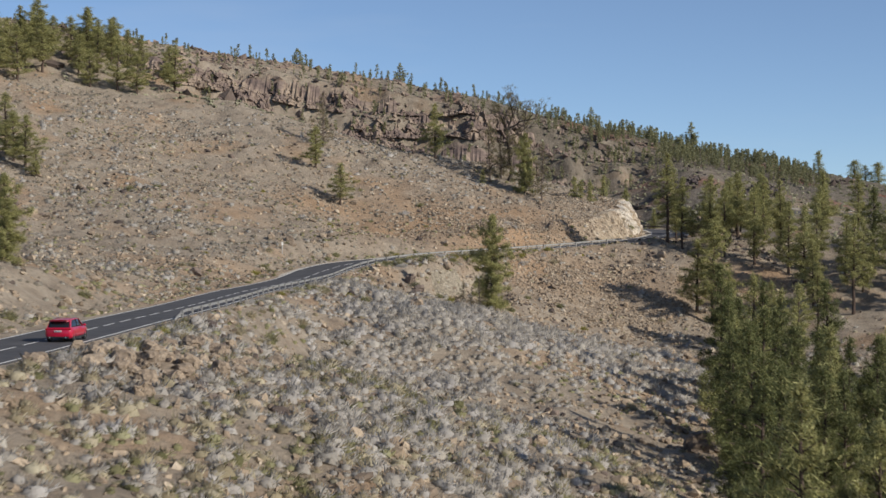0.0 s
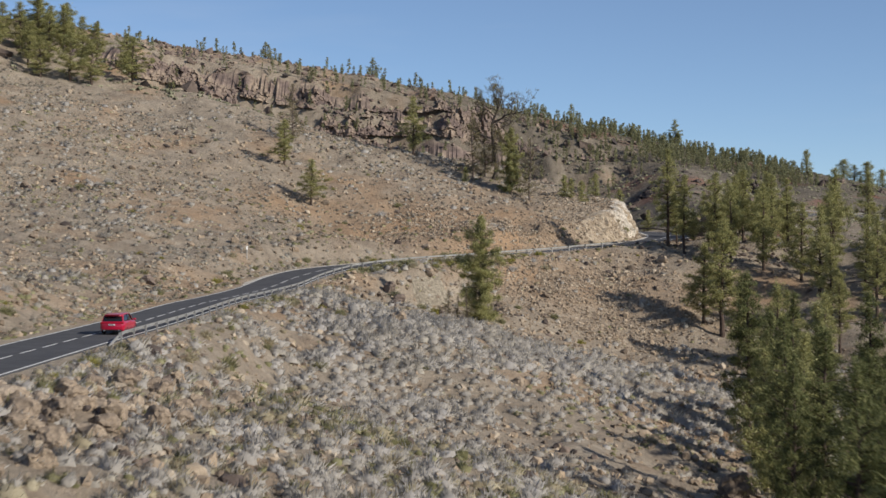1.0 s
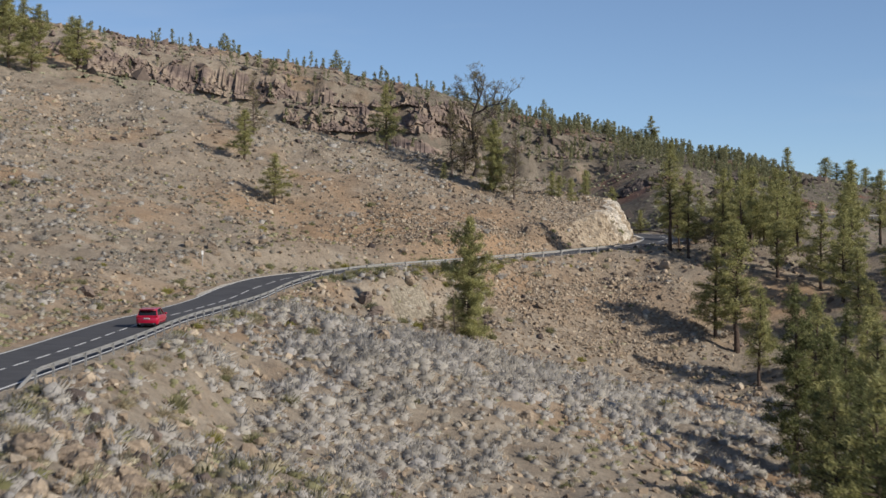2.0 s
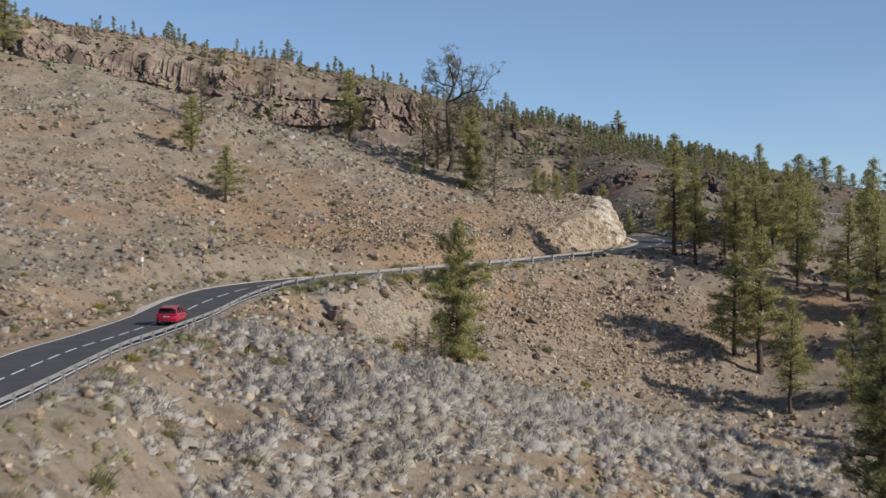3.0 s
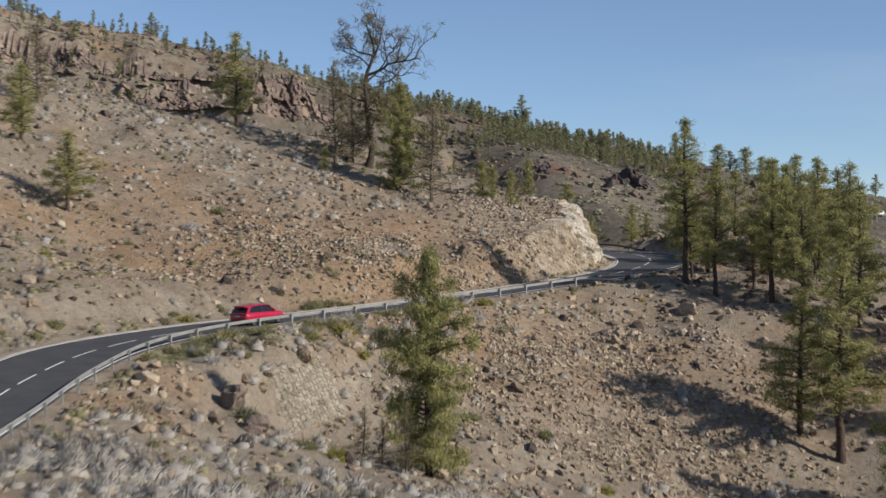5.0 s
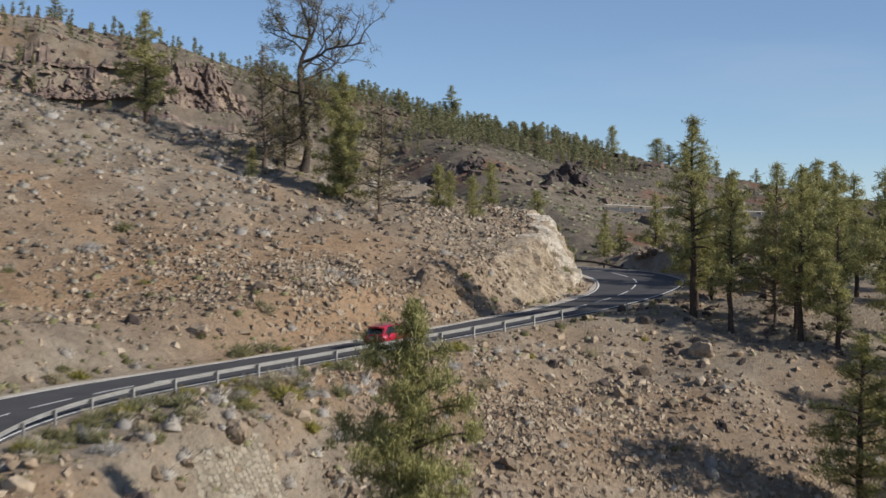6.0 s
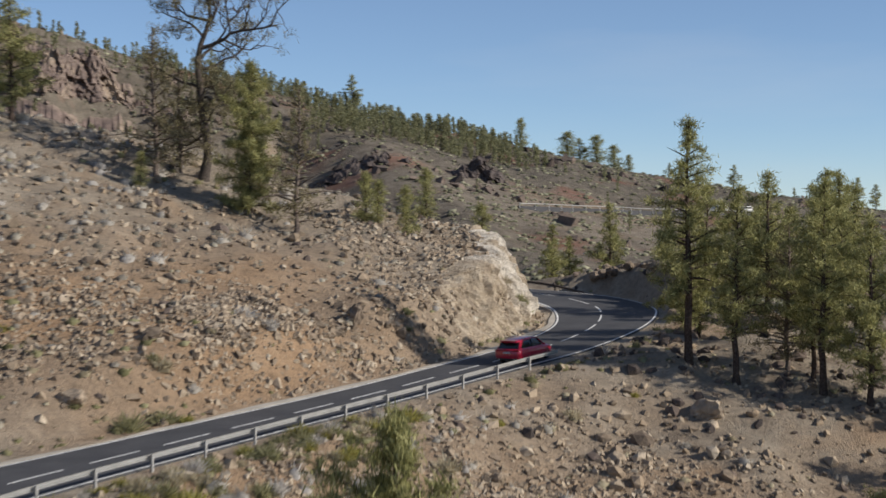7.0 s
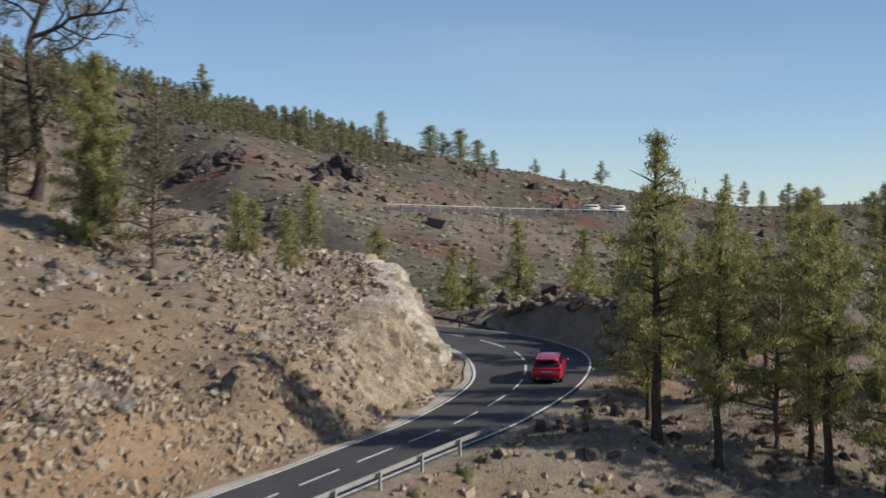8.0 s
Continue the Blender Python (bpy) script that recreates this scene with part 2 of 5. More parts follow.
def land(x, y, detail=True):
    d, idx, zr, hw = road_at(x, y)
    left = d >= 0
    a = np.abs(d)
    ycrest = 341 - 13 * sstep(24, 37, x) + 0.35 * np.maximum(0, -10 - x) + 55 * sstep(-55, -95, x)
    up = uphill(x, y)
    dn = downhill(x, y)
    far = far_side(x, y)
    if detail:
        rough = fbm(x, y, 16, 3, 3)
        up = up + 0.6 * rough
        dn = dn + 0.8 * rough
    up = up + (far - up) * sstep(0, 48, y - ycrest)
    dn = dn + (far - dn) * sstep(345, 420, y)
    cut = 4.2 + 6.3 * sstep(306, 220, y)
    zl = zr - 0.06 + (up - zr) * sstep(hw + 1.3, hw + 1.3 + cut, a)
    zd = zr - 0.10 + (dn - zr) * sstep(hw + 1.2, hw + 10.0, a)
    z = np.where(left, zl, zd)
    # the gully in front of the stone wall, the lower crest of the spur, the steeper bank under the rail
    ga, gb = (x + 2.4) * 0.645 + (y - 255.8) * 0.764, (x + 2.4) * 0.764 - (y - 255.8) * 0.645
    z = z - 3.2 * sstep(-3.0, 0.2, gb) * sstep(11, 2, gb) * sstep(-7, 0, ga) * sstep(17, 11, ga)
    z = z - (2.1 * np.exp(-((x - 26) ** 2 / 110 + (y - 337) ** 2 / 90)) + 0.5 * np.exp(-((x - 20) ** 2 + (y - 324) ** 2) / 110) + 0.9 * np.exp(-((x - 18) ** 2 + (y - 307.5) ** 2) / 45)) * sstep(hw + 1.5, hw + 4.5, a) * left
    z = z - 5.0 * sstep(322, 368, y) * sstep(480, 425, y) * sstep(-42, -66, x) * left
    z = z - 1.4 * np.exp(-((x - 27) ** 2 + (y - 289.5) ** 2) / 60) * sstep(hw + 1.4, hw + 4.0, a) * ~left
    # rock bank on the outside of the bend
    z = z + 2.6 * np.exp(-((x - 54.5) ** 2 / 24 + (y - 327) ** 2 / 80)) * sstep(hw + 1.0, hw + 2.6, a)
    z = z + 2.6 * np.exp(-((x - 55) ** 2 / 60 + (y - 342) ** 2 / 160)) * sstep(hw + 1.2, hw + 3.0, a)
    if detail:
        off = sstep(hw + 1.0, hw + 4.0, a)
        z = z + off * (0.42 * fbm(x, y, 4.4, 2, 11) + 0.16 * fbm(x, y, 2.0, 1, 12))
    return z


def height(x, y):
    return float(land(np.array([x]), np.array([y]))[0])


def add_mesh(name, verts, faces, mat, smooth=False):
    """A mesh from arrays: verts (n, 3), faces (m, 3 or 4)."""
    verts, faces = np.asarray(verts, np.float32), np.asarray(faces, np.int32)
    me = bpy.data.meshes.new(name)
    k = faces.shape[1]
    me.vertices.add(len(verts))
    me.vertices.foreach_set("co", verts.ravel())
    me.loops.add(faces.size)
    me.loops.foreach_set("vertex_index", faces.ravel())
    me.polygons.add(len(faces))
    me.polygons.foreach_set("loop_start", np.arange(0, faces.size, k, dtype=np.int32))
    me.polygons.foreach_set("use_smooth", np.full(len(faces), smooth))
    me.update(calc_edges=True)
    for m in (mat if isinstance(mat, (list, tuple)) else [mat]):
        me.materials.append(m)
    return me


def part(name, me, parent, label=""):
    """Links a mesh (or a bmesh with its material) as one object under a thing or a part."""
    ob = new(name, me)
    ob.parent = parent
    return tagged(ob, label)


def bm_mesh(name, bm, mat, smooth=False):
    me = bpy.data.meshes.new(name)
    bm.normal_update()
    bm.to_mesh(me)
    bm.free()
    if smooth:
        me.polygons.foreach_set("use_smooth", np.full(len(me.polygons), True))
    for m in (mat if isinstance(mat, (list, tuple)) else [mat]):
        me.materials.append(m)
    return me


def spaced(lo, hi, knots, steps, grow=1.06):
    """Grid lines whose spacing follows steps at knots, and widens beyond them."""
    v, out = knots[0], [knots[0]]
    while v < knots[-1]:
        v += float(np.interp(v, knots, steps))
        out.append(v)
    s = steps[-1]
    while v < hi:
        s *= grow
        v += s
        out.append(v)
    v, s = knots[0], steps[0]
    while v > lo:
        s *= grow
        v -= s
        out.insert(0, v)
    return np.array(out)


def build_ground():
    xs = spaced(-3200, 3200, [-270, -120, -62, 66, 150, 330], [4.5, 2.8, 1.1, 1.1, 2.8, 4.5])
    ys = spaced(-1500, 4200, [-40, 45, 96, 348, 385, 585, 605, 690, 730], [5.0, 1.8, 1.2, 1.2, 3.2, 4.5, 2.2, 2.2, 5.0])
    gx, gy = np.meshgrid(xs, ys)
    z = land(gx, gy)
    n, m = gx.shape
    verts = np.stack([gx, gy, z], -1).reshape(-1, 3)
    i = np.arange(n * m).reshape(n, m)
    faces = np.stack([i[:-1, :-1], i[:-1, 1:], i[1:, 1:], i[1:, :-1]], -1).reshape(-1, 4)
    me = add_mesh("ground", verts, faces, MAT_GROUND, True)
    zone = np.zeros((n * m, 4), np.float32)
    d, idx, zr, hw = road_at(gx, gy)
    a = np.abs(d)
    # bare orange cut above the road, dark lava on the far slope, pale rock and gravel verge
    o = np.exp(-((gx - 4) ** 2 / 900 + (gy - 302) ** 2 / 230)) * (d > 0) + 0.9 * np.exp(-((gx + 27) ** 2 / 40 + (gy - 205) ** 2 / 900)) * (d > 0)
    o = o + 0.8 * np.exp(-((gx - 28) ** 2 / 120 + (gy - 282) ** 2 / 100))
    zone[:, 0] = np.clip(o + 0.35 * fbm(gx, gy, 9, 3, 70) * (o > 0.08), 0, 1).ravel()
    zone[:, 1] = (sstep(370, 430, gy) * np.clip(0.95 + 0.35 * fbm(gx, gy, 70, 3, 71), 0, 1) * sstep(-120, 20, gx + 0.3 * (500 - gy))).ravel()
    verge = sstep(hw + 2.2, hw + 0.6, a) * (a > hw - 1)
    pale = sstep(2.6, 0.8, np.abs(gx - 33.2 + 0.55 * (gy - 320.3))) * sstep(7, 5, np.abs(gy - 320)) * (d > 0)
    zone[:, 2] = np.clip(0.28 * verge + 0.75 * pale * (0.5 + 0.8 * fbm(gx, gy, 5, 2, 72)), 0, 1).ravel()
    zone[:, 3] = 1
    at = me.color_attributes.new("zone", "FLOAT_COLOR", "POINT")
    at.data.foreach_set("color", zone.ravel())
    return tagged(new("ground", me), "dry stony volcanic mountainside of tan and orange soil", "ground", kind="structure")


build_ground()


# ---- road ----
def asphalt_material():
    m, nt, b = material("worn_asphalt", 0.85, 0, 0.35)
    p = world_pos(nt)
    f = noise_fac(nt, p, 0.5, 5.0)
    g = noise_fac(nt, p, 40.0, 2.0)
    c = ramp(nt, f, [(0.3, (0.050, 0.050, 0.054)), (0.7, (0.078, 0.077, 0.080))])
    c = mix(nt, 1.0, c, ramp(nt, g, [(0.3, (0.8, 0.8, 0.8)), (0.7, (1.2, 1.2, 1.2))]), "MULTIPLY")
    nt.links.new(c, b.inputs["Base Color"])
    bump(nt, b, g, 0.4, 0.01)
    return m


MAT_ASPHALT = asphalt_material()
MAT_PAINT = plain_material("road_paint", (0.72, 0.71, 0.68), 0.7, 0, 0.3, 0.18, 1.5)
MAT_VERGE = plain_material("concrete_gutter", (0.44, 0.40, 0.34), 0.9, 0, 0.2, 0.2, 0.6)


def road_frame(i):
    a, b = max(0, i - 1), min(len(ROAD) - 1, i + 1)
    t = ROAD[b, :2] - ROAD[a, :2]
    t = t / np.linalg.norm(t)
    return t, np.array([-t[1], t[0]])      # ahead, to the left


FRAMES = [road_frame(i) for i in range(len(ROAD))]
LEFTS = np.array([f[1] for f in FRAMES])


def at_road(s, off, up=0.0):
    """A place on the road: s metres along it, off metres to the left of the centre."""
    i = np.arange(len(ROAD))
    p = np.array([np.interp(s, i, ROAD[:, k]) for k in range(3)])
    n = np.array([np.interp(s, i, LEFTS[:, k]) for k in range(2)])
    n /= np.linalg.norm(n)
    return np.array([p[0] + n[0] * off, p[1] + n[1] * off, p[2] + up])


def ribbon(name, lo, hi, off_a, off_b, up, thick, mat, step=1.0):
    """A slab along the road between two offsets, which may be functions of the way along it."""
    s = np.arange(lo, hi + 1e-6, step)
    fa = off_a if callable(off_a) else (lambda t: off_a)
    fb = off_b if callable(off_b) else (lambda t: off_b)
    rows = []
    for t in s:
        a, b = at_road(t, fa(t), up), at_road(t, fb(t), up)
        rows.append([a, b, b - (0, 0, thick), a - (0, 0, thick)])
    v = np.array(rows).reshape(-1, 3)
    f = []
    for k in range(len(s) - 1):
        for j in range(4):
            f.append((4 * k + j, 4 * k + (j + 1) % 4, 4 * k + 4 + (j + 1) % 4, 4 * k + 4 + j))
    e = 4 * (len(s) - 1)
    f += [(0, 3, 2, 1), (e, e + 1, e + 2, e + 3)]
    return add_mesh(name, v, f, mat)


def half(side):
    return lambda t: (1 if side == 3 else -1) * float(np.interp(t, np.arange(len(ROAD)), ROAD[:, side]))


END = len(ROAD) - 1
road = tagged(new("road", ribbon("road", 0, END, half(3), half(4), 0.0, 0.45, MAT_ASPHALT)),
              "dark grey two-lane asphalt mountain road", "road", kind="structure")
for side, sign in ((3, 1), (4, -1)):
    h = half(side)
    tagged(new("edge_line", ribbon("edge_line", 0, END, (lambda t, h=h, g=sign: h(t) - g * 0.12), (lambda t, h=h, g=sign: h(t) - g * 0.27), 0.006, 0.004, MAT_PAINT)),
           "white painted edge line on the asphalt", "road marking", kind="structure")
# pale gravel gutter along the uphill edge
h3 = half(3)
tagged(new("gutter", ribbon("gutter", 300, END, (lambda t: h3(t) + 0.30 + 0.20 * float(sstep(300, 330, t)) + 0.25 * math.sin(t * 0.21) + 0.15 * math.sin(t * 0.73)), (lambda t: h3(t) + 0.003), 0.03, 0.4, MAT_VERGE)),
       "pale gravel and concrete gutter beside the road", "gutter", kind="structure")
def_dashes = [(s, s + 3.6) for s in np.arange(60, END - 10, 5.4)]
for lo, hi in def_dashes:
    tagged(new("lane_dash", ribbon("lane_dash", lo, hi, 0.07, -0.07, 0.006, 0.004, MAT_PAINT, 1.2)),
           "white dashed centre line stroke", "road marking", "centre line strokes", "structure")


# ---- scatter: stones, shrubs ----
rng = np.random.default_rng(7)


def ico(level):
    bm = bmesh.new()
    bmesh.ops.create_icosphere(bm, subdivisions=level, radius=1.0)
    v = np.array([x.co[:] for x in bm.verts])
    f = np.array([[x.index for x in p.verts] for p in bm.faces])
    bm.free()
    return v, f


def rock_shape(level, seed, chop=5):
    """An angular stone: a ball cut off by flat breaks."""
    r = np.random.default_rng(seed)
    v, f = ico(level)
    v = v * (1, r.uniform(0.7, 1.0), r.uniform(0.55, 0.85))
    for _ in range(chop):
        n = r.normal(size=3)
        n /= np.linalg.norm(n)
        over = np.maximum(v @ n - r.uniform(0.42, 0.72), 0)
        v = v - over[:, None] * n * 0.95
    v = v + r.normal(size=v.shape) * 0.045
    return v, f


def shrub_shape(seed, n, wide=0.03, flat=0.75, core=0.54, level=1):
    """A feathery mound of many thin twigs that fan up and out of a small packed heart."""
    r = np.random.default_rng(seed)
    bv, bf = ico(level)
    bf = bf[(bv[bf][:, :, 2].mean(1) > -0.35)]
    bv = bv * (core * (1 + r.normal(0, 0.15, len(bv))))[:, None] * (1, 1, flat)
    th = r.uniform(0, 2 * np.pi, n)
    lean = np.arccos(r.uniform(0.0, 1.0, n))
    way = np.stack([np.sin(lean) * np.cos(th), np.sin(lean) * np.sin(th), np.cos(lean) * flat], 1)
    reach = (0.86 + 0.16 * np.sin(3 * th + seed) + 0.1 * np.sin(5 * th + 2 * seed))[:, None]
    root = way * r.uniform(0.15, 0.75, (n, 1)) * reach
    tip = root + (way + r.normal(0, 0.25, (n, 3)) + (0, 0, 0.2)) * r.uniform(0.22, 0.42, (n, 1))
    side = np.cross(tip - root, r.normal(size=(n, 3)))
    side /= np.linalg.norm(side, axis=1)[:, None] + 1e-9
    w = wide * r.uniform(0.6, 1.5, (n, 1))
    t = np.stack([root - side * w, root + side * w, tip], 1)
    # twigs face outwards, so that a mound takes the light as one soft body
    turned = (np.cross(t[:, 1] - t[:, 0], t[:, 2] - t[:, 0]) * (t.mean(1) + (0, 0, 0.2))).sum(1) < 0
    t[turned] = t[turned][:, [1, 0, 2]]
    return np.concatenate([bv, t.reshape(-1, 3)]), np.concatenate([bf, np.arange(3 * n).reshape(n, 3) + len(bv)])


def pebble_shape(seed):
    """A small broken stone with a few flat sides."""
    r = np.random.default_rng(seed)
    v = np.array(list(itertools.product((-1, 1), repeat=3)), float) * 0.72 + r.normal(0, 0.24, (8, 3))
    q = ((0, 1, 3, 2), (4, 6, 7, 5), (0, 4, 5, 1), (2, 3, 7, 6), (0, 2, 6, 4), (1, 5, 7, 3))
    f = [t for a, b, c, d in q for t in ((a, b, c), (a, c, d))]
    return v * (1, r.uniform(0.7, 1.0), r.uniform(0.6, 0.9)), np.array(f)


def mound_shape(seed):
    """A coarse bush for far slopes."""
    r = np.random.default_rng(seed)
    v, f = ico(1)
    f = f[(v[f][:, :, 2] > -0.5).all(1) & (v[f][:, :, 2].mean(1) > -0.1)]
    return v * (0.8 + r.normal(0, 0.14, (len(v), 1))) * (1, 1, 0.7), f


def turns(n, tilt, r):
    """n turns about z, each with a slight lean."""
    a, b, c = r.uniform(0, 2 * np.pi, n), r.normal(0, tilt, n), r.normal(0, tilt, n)
    ca, sa, z, o = np.cos(a), np.sin(a), np.zeros(n), np.ones(n)
    rz = np.stack([ca, -sa, z, sa, ca, z, z, z, o], 1).reshape(n, 3, 3)
    cb, sb, cc, sc = np.cos(b), np.sin(b), np.cos(c), np.sin(c)
    rx = np.stack([o, z, z, z, cb, -sb, z, sb, cb], 1).reshape(n, 3, 3)
    ry = np.stack([cc, z, sc, z, o, z, -sc, z, cc], 1).reshape(n, 3, 3)
    return rz @ rx @ ry


def strew(name, shapes, places, sizes, mat, label, category, tilt=0.15, smooth=False, seed=1, soft=False):
    """Many small pieces as one object; soft ones are shaded as rounded mounds."""
    r = np.random.default_rng(seed)
    n = len(places)
    kind = r.integers(0, len(shapes), n)
    rot = turns(n, tilt, r)
    vs, fs, ns, base = [], [], [], 0
    for k, (v, f) in enumerate(shapes):
        m = np.where(kind == k)[0]
        if not len(m):
            continue
        w = np.einsum("nij,nvj->nvi", rot[m], v[None] * sizes[m][:, None, :]) + places[m][:, None, :]
        vs.append(w.reshape(-1, 3))
        if soft:
            q = np.einsum("nij,vj->nvi", rot[m], v + (0, 0, 0.25)).reshape(-1, 3)
            ns.append(q / (np.linalg.norm(q, axis=1)[:, None] + 1e-6))
        fs.append((f[None] + (np.arange(len(m)) * len(v))[:, None, None]).reshape(-1, f.shape[1]) + base)
        base += len(m) * len(v)
    me = add_mesh(name, np.concatenate(vs), np.concatenate(fs), mat, smooth or soft)
    if soft:
        me.normals_split_custom_set_from_vertices(np.concatenate(ns).astype(np.float32))
    return tagged(new(name, me), label, category, kind="stuff")


def pick(n, x0, x1, y0, y1, weight, keep_off=1.1):
    """n random places on the land, more where weight(x, y) is high, none on the road."""
    out, got = [], 0
    while got < n:
        x, y = rng.uniform(x0, x1, 40000), rng.uniform(y0, y1, 40000)
        w = weight(x, y)
        d, i, z, hw = road_at(x, y)
        ok = (rng.uniform(0, 1, len(x)) < w) & (np.abs(d) > hw + keep_off)
        out.append(np.stack([x[ok], y[ok]], 1))
        got += ok.sum()
    p = np.concatenate(out)[:n]
    return np.column_stack([p, land(p[:, 0], p[:, 1])])


def stone_material(name, stops, rough=0.92):
    m, nt, b = island_material(name, stops, rough, 1.8, 0.28, 0.2)
    bump(nt, b, noise_fac(nt, world_pos(nt), 5.0, 5.0), 0.8, 0.12)
    return m


MAT_STONE = stone_material("field_stone", [(0.0, (0.14, 0.108, 0.082)), (0.3, (0.245, 0.190, 0.136)), (0.6, (0.325, 0.25, 0.175)), (0.85, (0.385, 0.308, 0.225)), (1.0, (0.43, 0.36, 0.275))])
MAT_CUT = stone_material("ochre_cut_rock", [(0.0, (0.165, 0.128, 0.095)), (0.35, (0.27, 0.210, 0.150)), (0.7, (0.34, 0.270, 0.195)), (1.0, (0.41, 0.345, 0.265))])
MAT_DARK_STONE = stone_material("lava_stone", [(0.0, (0.055, 0.046, 0.043)), (0.5, (0.11, 0.085, 0.072)), (1.0, (0.20, 0.155, 0.125))])
MAT_PALE_STONE = stone_material("pale_cut_rock", [(0.0, (0.44, 0.36, 0.27)), (0.4, (0.52, 0.44, 0.33)), (0.75, (0.55, 0.475, 0.37)), (1.0, (0.60, 0.54, 0.45))])
MAT_BOULDER, b_nt, b_b = material("weathered_boulder", 0.92, 0, 0.2)
b_oi = node(b_nt, "ShaderNodeObjectInfo")
b_tc = node(b_nt, "ShaderNodeTexCoord")
b_f = noise_fac(b_nt, b_tc.outputs["Object"], 2.5, 6.0)
b_c = ramp(b_nt, b_oi.outputs["Random"], [(0.0, (0.19, 0.152, 0.118)), (0.4, (0.285, 0.230, 0.172)), (0.7, (0.34, 0.272, 0.198)), (1.0, (0.36, 0.30, 0.232))])
b_c = mix(b_nt, 1.0, b_c, ramp(b_nt, b_f, [(0.3, (0.6, 0.58, 0.57)), (0.7, (1.25, 1.22, 1.2))]), "MULTIPLY")
b_nt.links.new(b_c, b_b.inputs["Base Color"])
bump(b_nt, b_b, b_f, 0.9, 0.2)

MAT_GREY_SHRUB = twig_material("dry_broom", [(0.0, (0.49, 0.455, 0.40)), (0.35, (0.53, 0.50, 0.46)), (0.75, (0.57, 0.54, 0.505)), (1.0, (0.60, 0.56, 0.48))])
MAT_SCRUB = twig_material("grey_brown_scrub", [(0.0, (0.20, 0.176, 0.135)), (0.4, (0.33, 0.30, 0.25)), (0.8, (0.44, 0.41, 0.36)), (1.0, (0.52, 0.48, 0.39))])
MAT_STRAW = twig_material("straw_bush", [(0.0, (0.32, 0.27, 0.18)), (0.5, (0.48, 0.42, 0.29)), (1.0, (0.62, 0.565, 0.42))])
MAT_OLIVE = twig_material("olive_bush", [(0.0, (0.17, 0.165, 0.08)), (0.5, (0.31, 0.295, 0.16)), (1.0, (0.46, 0.44, 0.27))])
MAT_LIME = twig_material("yellow_green_bush", [(0.0, (0.22, 0.20, 0.055)), (0.5, (0.36, 0.33, 0.10)), (1.0, (0.46, 0.42, 0.16))])
MAT_DARK_SHRUB, _, _ = island_material("dark_scrub", [(0.0, (0.10, 0.098, 0.06)), (0.5, (0.19, 0.185, 0.115)), (1.0, (0.30, 0.285, 0.195))], 0.95, 0.9, 0.4)


def patch(x, y, size, seed, lo, hi):
    return sstep(lo, hi, fbm(x, y, size, 3, seed))


def broom_zone(x, y):
    """Where the grey broom grows thickest: the shelf below the road, and bands on the slope above."""
    d, i, z, hw = road_at(x, y)
    low = (d < 0) * np.exp(-((x - 4 - 0.30 * (y - 215)) ** 2 / 380 + (y - 212) ** 2 / 900))
    return np.clip(0.20 + 0.40 * patch(x, y, 22, 21, -0.3, 0.5) + 1.2 * low * (0.4 + 0.7 * patch(x, y, 9, 27, -0.4, 0.3)), 0, 1) * bare(x, y) * np.where((x > 28) & (y > 280), 0.04, 1.0)


def bare(x, y):
    """Less grows on the fresh orange cut and on the scree below the bend."""
    d, i, z, hw = road_at(x, y)
    cut = (d > 0) * np.exp(-((x - 10) ** 2 / 420 + (y - 302) ** 2 / 110))
    scree = (d < 0) * np.exp(-((x - 22) ** 2 / 320 + (y - 272) ** 2 / 420))
    return np.clip(1 - 0.85 * cut - 0.85 * scree, 0.06, 1)


def near_more(x, y):
    d = road_at(x, y)[0]
    return np.where((d < 0) & (y < 265), 1.0, 0.62) * np.where(y < 345, 1.0, 0.35) * np.where(x < -75, 0.6, 1.0) * np.where(x > 50, 0.5, 1.0) * np.where((y < 95) & (np.abs(x + 6) > 38), 0.05, 1.0)


def stony(x, y):
    """Stones show less where the broom closes over them."""
    low = (road_at(x, y)[0] < 0) * np.exp(-((x - 4 - 0.30 * (y - 215)) ** 2 / 380 + (y - 212) ** 2 / 900))
    return near_more(x, y) * (1 - 0.85 * np.clip(1.3 * low, 0, 1))


SMALL_ROCKS = [rock_shape(1, 100 + k, 4) for k in range(5)]
TINY_ROCKS = [pebble_shape(120 + k) for k in range(7)]
n = 22000
pl = pick(n, -105, 70, 48, 350, lambda x, y: stony(x, y) * (0.25 + 0.9 * patch(x, y, 13, 31, -0.1, 0.7) + 1.3 * (1 - bare(x, y))), 1.3)
sz = (0.09 + 0.30 * rng.uniform(0, 1, (n, 1)) ** 2.6) * rng.uniform(0.75, 1.3, (n, 3))
pl[:, 2] += 0.1 * sz[:, 2]
strew("loose_stones", TINY_ROCKS, pl, sz, MAT_STONE, "loose tan and brown stones strewn over dry soil", "stones", 0.5, seed=2)
n = 2800
pl = pick(n, -105, 70, 48, 350, lambda x, y: stony(x, y) * np.where(road_at(x, y)[0] > 0, 0.55, 1.0) * (0.08 + 1.0 * patch(x, y, 11, 33, 0.1, 0.8) + 0.3 * (1 - bare(x, y))), 1.6)
sz = (0.22 + 0.62 * rng.uniform(0, 1, (n, 1)) ** 3.0) * rng.uniform(0.75, 1.25, (n, 3))
pl[:, 2] += 0.12 * sz[:, 2]
strew("broken_rocks", SMALL_ROCKS, pl, sz, MAT_STONE, "angular broken brown rocks lying on the slope", "rocks", 0.5, seed=3)
n = 600
pl = pick(n, -100, 60, 95, 345, lambda x, y: stony(x, y) * np.where(road_at(x, y)[0] > 0, 0.5, 1.0) * patch(x, y, 15, 35, 0.1, 0.7), 2.5)
